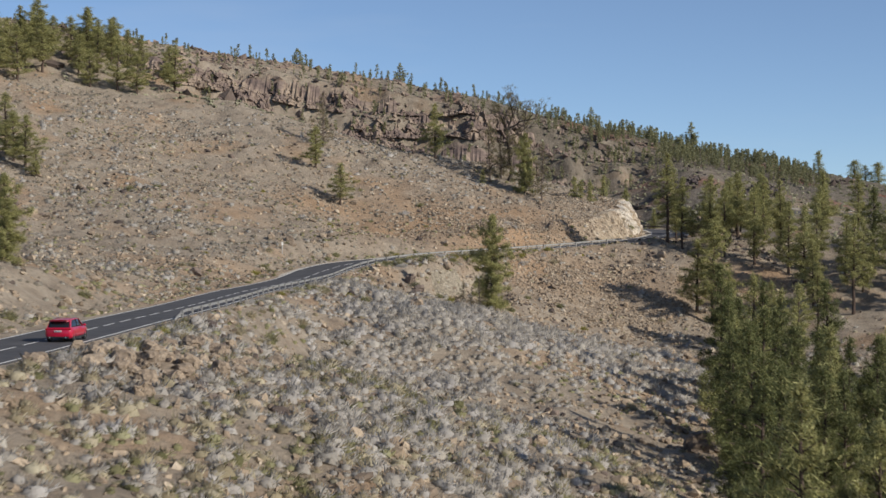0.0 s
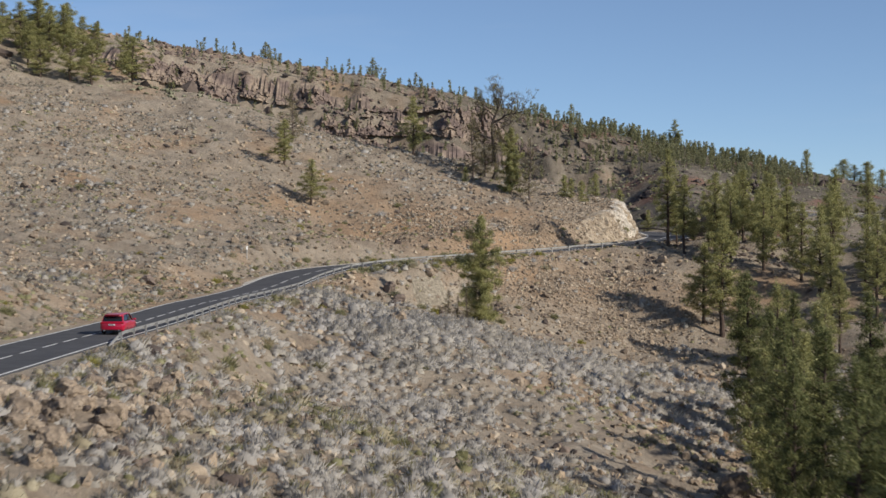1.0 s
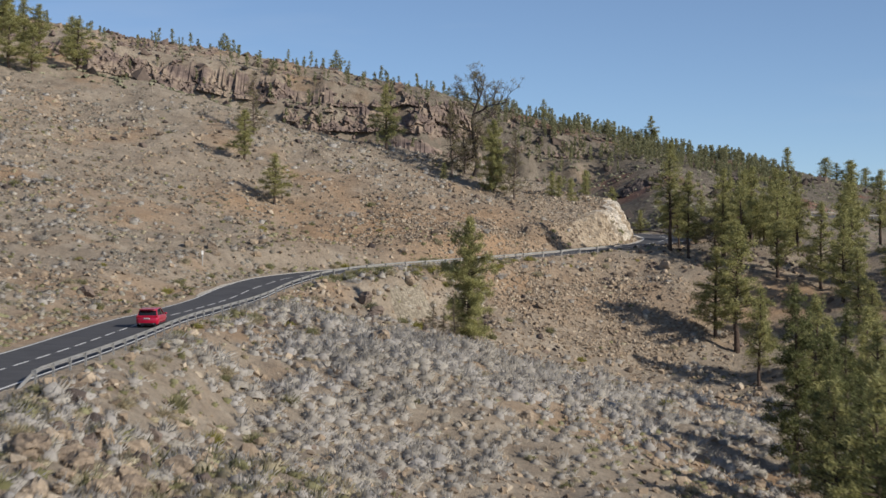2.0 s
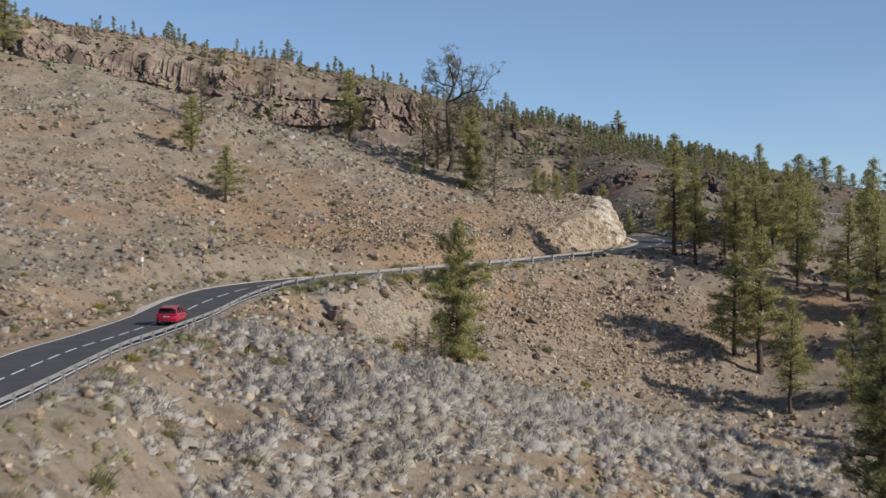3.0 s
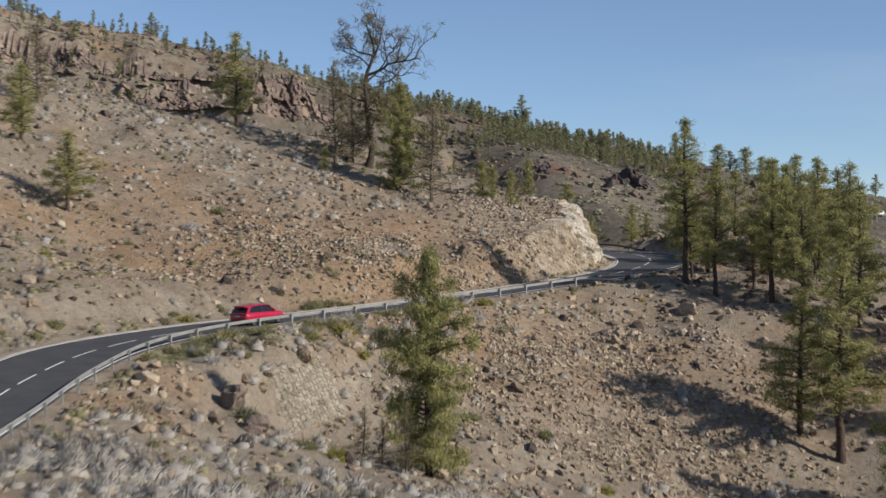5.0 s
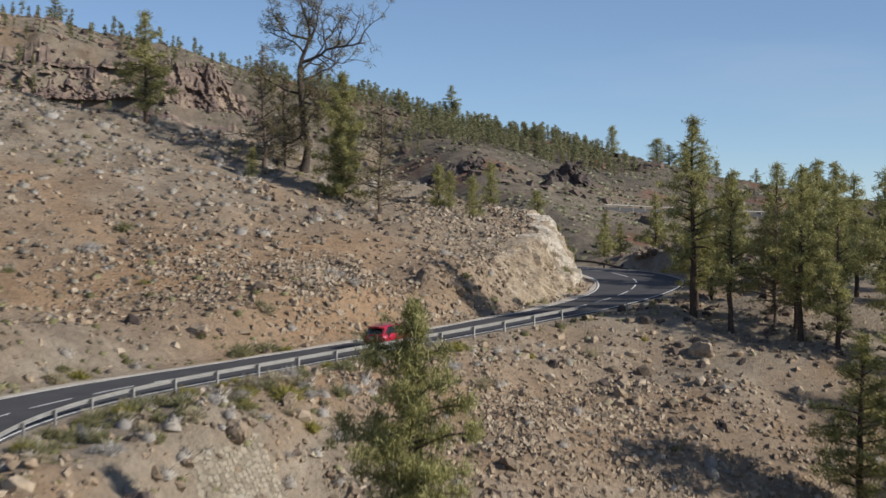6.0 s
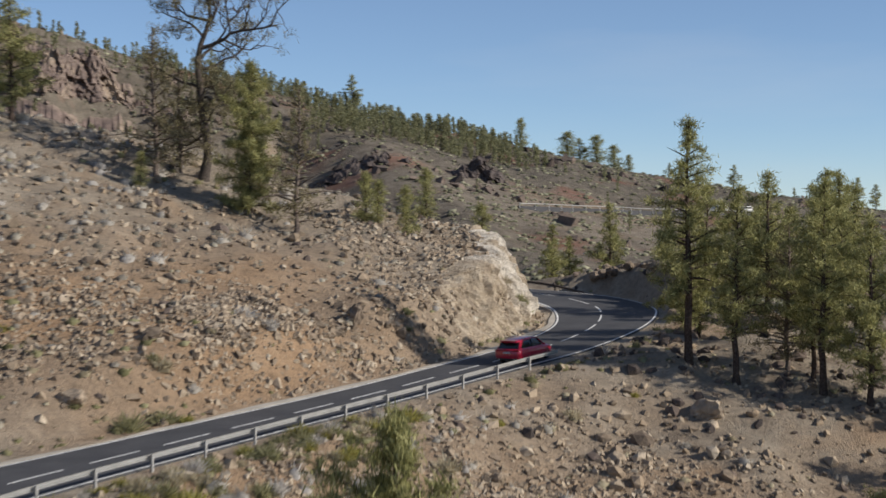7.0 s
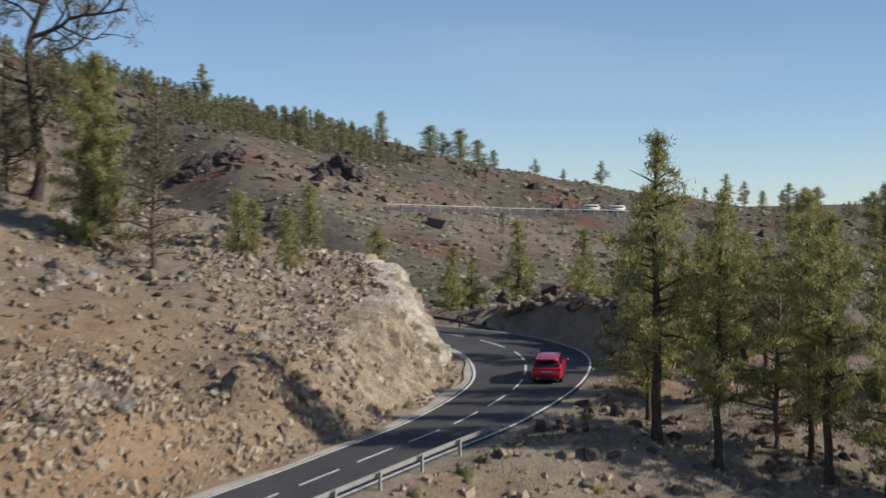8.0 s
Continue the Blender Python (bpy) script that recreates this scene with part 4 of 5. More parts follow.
def pine(seed, h, clear, reach, whorls, per, label, dry=False, bare=0.0, wide=0.05, taper=1.0, lump=1.0, needles=None):
    """A pine at the origin: a slightly bent trunk, limbs in loose whorls, and needle sprays along them."""
    r = np.random.default_rng(seed)
    root = new("pine_tree")
    root.empty_display_size = 0.3
    tagged(root, label, "pine tree")
    zs = np.linspace(-0.4, h, 12)
    bend = np.stack([np.cumsum(r.normal(0, 0.05, 12)), np.cumsum(r.normal(0, 0.05, 12)), zs], 1) * (h / 12, h / 12, 1)
    bend[:, :2] -= bend[0, :2]
    rad = 0.016 * h * np.clip(1.08 - np.clip(zs / h, 0, 1), 0.06, 1) ** 0.85 + 0.02
    rad[0] *= 1.4
    part("trunk", add_mesh("trunk", *tube(bend, rad, 7), MAT_DEADWOOD if dry else MAT_BARK, True), root)
    limbs, centres, sizes = [], [], []
    for k in range(whorls):
        u = (k + r.uniform(0, 0.9)) / whorls
        z0 = h * (clear + (0.99 - clear) * u)
        base = np.array([np.interp(z0, zs, bend[:, 0]), np.interp(z0, zs, bend[:, 1]), z0])
        shape = (1 - u) ** (0.62 * taper) * min(1.0, 0.55 + 2.2 * u) * (0.97 + lump * 0.17 * math.sin(8 * u + seed) + lump * 0.22 * math.sin(2 * k * 2.4 + 5 * u + seed))
        ln = max(0.25, reach * shape * r.uniform(0.35, 1.45))
        a = k * 2.4 + r.normal(0, 0.4)
        out = np.array([math.cos(a), math.sin(a), 0])
        rise = r.uniform(0.05, 0.65) + 0.35 * u
        ts = np.linspace(0, 1, 3)
        p = base + out * ln * ts[:, None] + np.array([0, 0, 1.0]) * (ln * (rise * ts - 0.25 * ts ** 2))[:, None] + r.normal(0, 0.06, (3, 3)) * ts[:, None]
        limbs.append(tube(p, np.interp(ts, [0, 1], [0.012 * h * (1 - 0.7 * u) * 0.55 + 0.02, 0.012]), 3))
        if r.uniform() < bare:
            continue
        m = max(2, int(ln * 3.1))
        for q in r.uniform(0.22, 1.06, m) ** 0.8:
            c = np.array([np.interp(q, ts, p[:, j]) for j in range(3)]) + r.normal(0, 0.16, 3) * (1, 1, 0.6)
            centres.append(c)
            sizes.append(r.uniform(0.30, 0.68) * (0.8 + 0.25 * (1 - u)))
    centres.append(bend[-1])
    sizes.append(0.45)
    part("branchwork", add_mesh("branchwork", *joined(limbs), MAT_DEADWOOD if dry else MAT_BARK), root)
    part("crown", add_mesh("crown", *tufts(np.array(centres), np.array(sizes), per, r, 1.0, wide), MAT_DRY_NEEDLES if dry else needles or MAT_NEEDLES), root)
    return root


def put(proto, x, y, tall, turn, h, lean=0.0, label="", sink=0.15, group=""):
    """A copy of a pine that is `tall` metres high, on the land."""
    ob = copy_thing(proto, pose(x, y, height(x, y) - sink, lean, lean * 0.6, turn))
    k = tall / h
    ob.scale = (k ** 0.85, k ** 0.85, k)
    if label:
        ob["label"] = label
    if group:
        ob["group"] = group
    return ob


PROTO = {
    "A": (pine(1, 16, 0.28, 3.0, 66, 44, "tall open-crowned pine with bare lower trunk", wide=0.026, taper=1.1, bare=0.10), 16),
    "A2": (pine(2, 14, 0.26, 2.6, 66, 44, "tall slender pine with dense olive crown", wide=0.027, bare=0.06), 14),
    "B": (pine(3, 13, 0.03, 3.5, 112, 60, "dense conical pine with needles down to the ground", wide=0.024, taper=0.9, lump=0.8), 13),
    "C": (pine(4, 12, 0.12, 2.8, 62, 36, "olive-green pine on the dry slope", wide=0.030, bare=0.08), 12),
    "C2": (pine(5, 11, 0.20, 2.3, 54, 36, "slim olive-green pine on the dry slope", wide=0.030, bare=0.08), 11),
    "D": (pine(6, 11, 0.08, 2.7, 80, 14, "thin dying pine with bare brown limbs", dry=True, bare=0.4, wide=0.03), 11),
    "N": (pine(9, 15, 0.10, 2.9, 84, 44, "shade-darkened green pine with needles to low on the trunk", wide=0.028, lump=1.2, needles=MAT_SHADED_NEEDLES), 15),
    "N2": (pine(10, 15, 0.16, 2.4, 74, 44, "slender shade-darkened green pine", wide=0.028, bare=0.08, needles=MAT_SHADED_NEEDLES), 15),
    "E": (pine(8, 6, 0.05, 1.4, 42, 32, "small young pine on dry ground", wide=0.026), 6),
}
for k, (ob, h) in enumerate(PROTO.values()):
    x, y = 66 + 7 * (k % 3) + 1.3 * k, 262 + 9 * (k // 3)
    ob.matrix_basis = pose(x, y, height(x, y) - 0.15, 0, 0, 40 * k)


def tree(kind, x, y, tall, label="", group="", turn=None, lean=0.0, spread=1.0):
    proto, h = PROTO[kind]
    ob = put(proto, x, y, tall, rng.uniform(0, 360) if turn is None else turn, h, lean, label, group=group)
    ob.scale = (ob.scale[0] * spread, ob.scale[1] * spread, ob.scale[2])
    return ob


tree("B", 7.4, 246.6, 14.6, "dense conical pine standing alone below the road", spread=0.9)
tree("C", 42.4, 271.8, 12.2, "dark pine at the shaded foot of the slope", spread=1.3)
tree("A2", 44.6, 268.4, 17.0, "tall pine at the shaded foot of the slope", spread=1.3)
tree("C2", 45.0, 257.6, 12.4)
tree("A", 41.3, 299.4, 16.4, "tallest roadside pine with thin forked top")
tree("A2", 43.6, 296.9, 13.2, "slender pine beside the bend")
tree("A2", 48.2, 293.7, 13.8, "straight pine with dense crown beside the bend")
tree("D", 47.9, 298.1, 9.8)
tree("C2", 49.0, 296.6, 9.6)
tree("C", 50.4, 291.6, 12.0)
tree("C2", 43.6, 304.6, 9.0, "leaning pine on the outer bank of the bend", lean=4)
tree("C", 57.5, 331, 9.0)
tree("C", 47.6, 311.4, 5.5, "low bushy pine on the outer bank of the bend", spread=1.5)
for x, y, h, k in ((55.5, 306.5, 13, "A2"), (57.5, 319.5, 11.5, "C"), (61.5, 315.0, 12.5, "A2"), (64, 327, 10.5, "C"), (66.5, 321, 12, "C2"), (59.5, 325.5, 8.5, "C2"), (69, 332, 10, "C")):
    tree(k, x, y, h, "pine of the small wood outside the bend", "wood outside the bend", spread=1.15)
for x, y, h in ((2.9, 244.6, 3.6), (5.4, 243.0, 4.4), (4.2, 245.8, 3.0)):
    tree("D", x, y, h, "bare dead sapling beside the stone wall", spread=0.9)
tree("C2", 53.5, 303.5, 11.5)
tree("C", 60, 312, 10.5)
tree("C2", -19.6, 308.7, 8.0, "straggling pine on the slope above the road", spread=1.5)
tree("C", -25.4, 322.5, 8.3, "ragged pine on the slope above the road", spread=1.45)
tree("D", -24.9, 337.0, 11.0)
tree("C", -1.8, 343.0, 11.5, "thin pine behind the crest of the spur", spread=1.2)
tree("B", 16.3, 328.4, 12.2, spread=0.85, label="bushy pine on the spur beside a dead giant")
tree("D", 19.6, 325.8, 11.5, "thin half-dead pine on the spur")
tree("D", 9.6, 334.5, 12.5, "bare-limbed dying pine on the spur")
tree("D", 12.0, 337.5, 9.0)
for x, y, h in ((26.6, 331.8, 4.4), (29.9, 330.4, 4.4), (28.1, 333.3, 3.8), (37.4, 333.5, 4.6), (8.0, 331, 3.0), (33, 336, 4.5)):
    tree("E", x, y, h, "small young pine on the crest of the spur")
for x, y, h in ((50.5, 352, 7.0), (53.0, 353.5, 6.5), (56.8, 352, 9.5), (62.0, 350, 10.0), (67, 352, 9.0), (46, 356, 7), (72, 347, 10)):
    tree("C2", x, y, h, "pine behind the far rail of the bend")
for x, y, h in ((-90.8, 345.7, 12), (-88, 356, 11), (-80.8, 360, 9), (-96, 350, 11), (-84, 366, 10), (-76, 371, 10), (-101, 358, 12), (-70, 376, 9), (-93, 372, 11), (-107, 366, 12), (-64, 385, 9), (-82, 385, 11), (-110, 385, 12), (-99, 392, 11), (-58, 392, 10)):
    tree(("C", "C2", "A2")[int(x) % 3], x, y, h, "pine at the top of the near slope", spread=1.5)
for x, y, h in ((-81.4, 301.8, 10.2), (-75.2, 292.2, 9.6), (-78.5, 296.5, 9.0), (-86, 298, 10), (-72.5, 289, 5.0)):
    tree("C", x, y, h, "pine in a clump on the upper slope", spread=1.5)
tree("B", -43.5, 160.5, 9.0, "bright green bushy pine above the road")
for k in range(64):
    x, y = rng.uniform(-140, -54), rng.uniform(352, 425)
    tree(("C", "C2", "A2", "C")[k % 4], x, y, rng.uniform(7, 11.5), "pine in the open wood above the slope", "upper wood", spread=1.5)
# pines of the valley wood, scattered from its edge downhill
EDGE = lambda y: np.interp(y, [80, 130, 165, 200, 240, 275, 292, 330, 345], [15.5, 23, 29, 34, 47, 56, 54, 62, 64])
wood_rng = np.random.default_rng(91)
spots, tries = [(44.6, 268.4), (42.4, 271.8), (45.0, 257.6)], 0
while len(spots) < 140 and tries < 6000:
    tries += 1
    y = wood_rng.uniform(72, 345) if wood_rng.uniform() < 0.6 else wood_rng.uniform(80, 200)
    x = EDGE(y) + 58 * wood_rng.uniform() ** 1.5
    gap = 3.4 if y < 205 else 4.6 if y < 250 else 6.2
    if all((x - a) ** 2 + (y - b) ** 2 > gap * gap for a, b in spots) and x < 118:
        spots.append((x, y))
for k, (x, y) in enumerate(spots[3:]):
    # the nearer trees take needles with shade in their colour
    kind = ("C", "A2", "C2", "A", "C2", "C")[k % 6] if y > 215 else ("N", "N2", "N", "C", "N2")[k % 5]
    tree(kind, x, y, wood_rng.uniform(9.5, 14.5) if y > 215 else wood_rng.uniform(12, 17.5), "olive-green pine of the open valley wood", "valley wood", spread=1.1 if y > 215 else 0.9)


# ---- the dead giant ----
def dead_giant(x, y):
    r = np.random.default_rng(77)
    root = new("dead_tree")
    root.matrix_basis = pose(x, y, height(x, y) - 0.3, 0, 0, 0)
    tagged(root, "huge weathered half-dead pine with twisted bare limbs", "dead tree")
    zs = np.linspace(0, 17.5, 16)
    trunk = np.stack([0.42 * np.sin(zs * 0.55) + 0.018 * zs * np.sin(zs), 0.25 * np.cos(zs * 0.5) - 0.25, zs], 1)
    rad = np.interp(zs, [0, 1.5, 10, 17.5], [0.60, 0.38, 0.27, 0.06])
    wood = bark_material("old_dark_wood", (0.040, 0.033, 0.029), (0.125, 0.102, 0.088))
    part("trunk", add_mesh("trunk", *tube(trunk, rad, 9), wood, True), root)
    limbs, tips = [], []

    def limb(start, way, length, radius, depth, seed):
        q = np.random.default_rng(seed)
        pts, p, d = [np.array(start, float)], np.array(start, float), np.array(way, float)
        n = 7
        for _ in range(n):
            d = d / np.linalg.norm(d) + q.normal(0, 0.27, 3) + (0, 0, 0.10)
            p = p + d / np.linalg.norm(d) * length / n
            pts.append(p.copy())
        limbs.append(tube(pts, np.linspace(radius, radius * 0.25, n + 1), 5))
        tips.append(pts[-1])
        if depth:
            for k in range(5):
                j = 2 + k
                w = d / np.linalg.norm(d) + q.normal(0, 0.75, 3)
                limb(pts[j], w, length * 0.52, radius * 0.48, depth - 1, seed * 7 + k)

    for z, way, length, radius, seed in ((11.2, (1.0, -0.1, 0.30), 8.2, 0.20, 3), (9.4, (0.9, 0.2, 0.15), 5.6, 0.15, 5), (13.0, (0.5, -0.4, 0.9), 5.8, 0.15, 7), (13.6, (-0.8, 0.1, 0.6), 4.6, 0.13, 9),
                                        (8.0, (-1.0, 0.1, -0.1), 5.4, 0.15, 11), (6.2, (-0.9, -0.4, 0.0), 3.6, 0.12, 13), (5.0, (0.8, -0.5, 0.0), 2.8, 0.10, 15), (15.2, (0.4, 0.3, 0.8), 2.6, 0.09, 17), (10.2, (1.0, 0.3, 0.7), 7.4, 0.16, 19), (4.0, (-0.8, 0.2, 0.1), 4.2, 0.12, 21), (7.0, (0.7, -0.6, 0.2), 4.0, 0.12, 23), (3.2, (-0.6, -0.7, 0.1), 3.2, 0.10, 25), (12.2, (-0.9, -0.2, 0.4), 4.2, 0.12, 27)):
        limb((np.interp(z, zs, trunk[:, 0]), np.interp(z, zs, trunk[:, 1]), z), way, length, radius, 2, seed)
    part("branchwork", add_mesh("branchwork", *joined(limbs), wood), root)
    tips = np.array(tips)
    top = tips[(tips[:, 2] > 10.5)]
    low = tips[(tips[:, 2] <= 10.5) & (np.hypot(tips[:, 0], tips[:, 1]) < 4.5)]
    low = low[r.uniform(0, 1, len(low)) < 0.75]
    stem = trunk[5:] + r.normal(0, 0.6, trunk[5:].shape)
    top = np.concatenate([low, stem, top[r.uniform(0, 1, len(top)) < 0.7], trunk[-4:] + r.normal(0, 0.4, (4, 3)), trunk[-4:] + r.normal(0, 0.5, (4, 3))])
    part("crown", add_mesh("crown", *tufts(top, r.uniform(0.4, 0.8, len(top)), 26, r, 1.0, 0.03), MAT_DRY_NEEDLES), root, "sparse tufts of dry needles")


dead_giant(13.6, 336.0)


# ---- far woods ----
def far_pine_shape(seed, n=34):
    r = np.random.default_rng(seed)
    u = r.uniform(0.04, 1, n) ** 0.9
    a = r.uniform(0, 2 * np.pi, n)
    rad = 0.15 * (1 - u) ** 0.6 * r.uniform(0.3, 1.1, n) * np.where(u < 0.15, 0.6, 1.0) + 0.01
    c = np.stack([rad * np.cos(a), rad * np.sin(a), u * 0.97], 1)
    v, f = tufts(c, np.full(n, 0.075), 4, r, 1.3, 0.036)
    t, g = tube([(0, 0, -0.06), (0, 0, 0.5), (0, 0, 0.98)], [0.022, 0.014, 0.004], 3)
    g = np.concatenate([g[:, [0, 1, 2]], g[:, [0, 2, 3]]])
    return joined([(v, f), (t, g)])


FAR_PINES = [far_pine_shape(500 + k) for k in range(6)]
n = 800
p = []
while len(p) < n:
    x, y = rng.uniform(-60, 230), rng.uniform(612, 690)
    keep = 0.95 * float(np.interp(x, [-60, 20, 60, 85, 142, 152, 230], [0.03, 0.12, 0.5, 1, 1, 0.0, 0.0])) * float(np.interp(y, [612, 622, 640, 690], [0.0, 0.5, 1, 0.8]))
    if rng.uniform() < keep:
        p.append((x, y))
p = np.array(p)
pl = np.column_stack([p, land(p[:, 0], p[:, 1])])
sz = np.repeat(rng.uniform(3.2, 6.2, (n, 1)), 3, 1)
strew("ridge_wood", FAR_PINES, pl, sz, MAT_FAR_NEEDLES, "dense dark pine wood along the distant ridge", "wood", 0.03, seed=21)
n = 460
pl = pick(n, -260, 330, 400, 690, lambda x, y: np.where(y > 605, np.where(x < 75, 0.9, 0.12), 0.05) * np.where(x < 75, 1, 0.5), 3)
sz = np.repeat(rng.uniform(2.2, 6.0, (n, 1)), 3, 1)
strew("scattered_ridge_pines", FAR_PINES, pl, sz, MAT_FAR_NEEDLES, "scattered small pines on the ridge and cliffs", "wood", 0.04, seed=22)
# single trees on the skyline
for x, y, h, wide in ((100.8, 661, 11.0, 1.3), (153, 662, 9, 1.3), (167, 660, 7.5, 2.1), (172, 663, 7, 2.0), (177, 661, 8.5, 2.0), (183, 662, 7, 1.9), (187, 660, 5, 1.6), (200.8, 661, 5, 1.3), (210, 661, 3.5, 1.5), (222, 660, 7.5, 1.3),
                      (264, 658, 9, 1.4), (270, 657, 8, 1.3), (277, 658, 6, 1.3), (286, 657, 10, 1.7), (291, 656, 9, 1.5), (297, 657, 10, 1.4), (308, 656, 7, 1.3), (317, 656, 10, 1.5), (-18, 664, 9, 1.3), (-60, 664, 8, 1.3), (60, 661, 8, 1.2)):
    tree(("C", "E")[int(x) % 2], x, y, h, "lone pine on the skyline of the ridge", spread=wide)
n = 60
pl = pick(n, 225, 430, 560, 655, lambda x, y: 0.6 + 0 * x, 3)
sz = np.repeat(rng.uniform(5.0, 10.0, (n, 1)), 3, 1)
strew("low_ridge_pines", FAR_PINES, pl, sz, MAT_FAR_NEEDLES, "hazy pines along the low far ridge", "wood", 0.04, seed=23)


# ---- guard rails ----
MAT_STEEL = plain_material("galvanised_steel", (0.40, 0.395, 0.38), 0.5, 0.5, 0.5, 0.15, 1.2)
MAT_DARK_STEEL = plain_material("rusty_steel", (0.12, 0.095, 0.08), 0.7, 0.3, 0.4, 0.3, 1.2)
MAT_POST = plain_material("post_steel", (0.42, 0.41, 0.39), 0.55, 0.4, 0.4, 0.2, 2.0)


def sweep(name, rows, outline, mat):
    """A profile (across, up) carried along a line of (place, side way)."""
    v, n = [], len(outline)
    for p, s in rows:
        for a, u in outline:
            v.append((p[0] + s[0] * a, p[1] + s[1] * a, p[2] + u))
    f = []
    for k in range(len(rows) - 1):
        for j in range(n):
            f.append((n * k + j, n * k + (j + 1) % n, n * k + n + (j + 1) % n, n * k + n + j))
    return add_mesh(name, v, f, mat)


def post_mesh(mat):
    bm = bmesh.new()
    for cx, w, d in ((0, 0.012, 0.10), (0.05, 0.10, 0.012), (-0.05, 0.10, 0.012)):
        bmesh.ops.create_cube(bm, size=1, matrix=Matrix.Translation((0, cx, -0.05)) @ Matrix.Diagonal((w + 0.02, d + 0.01, 1.62, 1)))
    bmesh.ops.create_cube(bm, size=1, matrix=Matrix.Translation((0, 0.12, 0.58)) @ Matrix.Diagonal((0.12, 0.16, 0.22, 1)))
    return bm_mesh("post", bm, mat)


def guard_rail(lo, hi, label, steel, post_steel, dip_start, dip_end):
    root = new("guard_rail")
    a = at_road(lo, half(4)(lo) - 0.55)
    root.location = a
    tagged(root, label, "guard rail")
    wave = [(0.0, 0.50), (0.08, 0.535), (0.08, 0.565), (0.0, 0.605), (0.0, 0.635), (0.08, 0.675), (0.08, 0.705), (0.0, 0.75),
            (-0.012, 0.75), (0.065, 0.70), (0.065, 0.68), (-0.012, 0.64), (-0.012, 0.60), (0.065, 0.56), (0.065, 0.54), (-0.012, 0.50)]
    rows = []
    for s in np.arange(lo, hi + 0.01, 1.0):
        p = at_road(s, half(4)(s) - 0.50) - a
        side = np.array([np.interp(s, np.arange(len(ROAD)), LEFTS[:, k]) for k in range(2)])
        drop = 0.0
        if dip_start:
            drop = max(drop, 0.75 * max(0.0, 1 - (s - lo) / 5) ** 1.5)
        if dip_end:
            drop = max(drop, 0.75 * max(0.0, 1 - (hi - s) / 5) ** 1.5)
        rows.append((p - (0, 0, drop), side))
    part("beam", sweep("beam", rows, wave, steel), root)
    pm = post_mesh(post_steel)
    for s in np.arange(lo + 3, hi - 0.2, 4.0):
        o = part("post", pm, root)
        t = np.array([np.interp(s, np.arange(len(ROAD)), LEFTS[:, k]) for k in range(2)])
        p = at_road(s, half(4)(s) - 0.68) - a
        o.matrix_basis = pose(p[0], p[1], p[2], 0, 0, math.degrees(math.atan2(t[1], t[0])) - 90)


guard_rail(203, 386, "long galvanised steel guard rail along the valley side", MAT_STEEL, MAT_POST, True, False)
guard_rail(423, 452, "dark rusty guard rail round the outside of the bend", MAT_DARK_STEEL, MAT_DARK_STEEL, True, False)


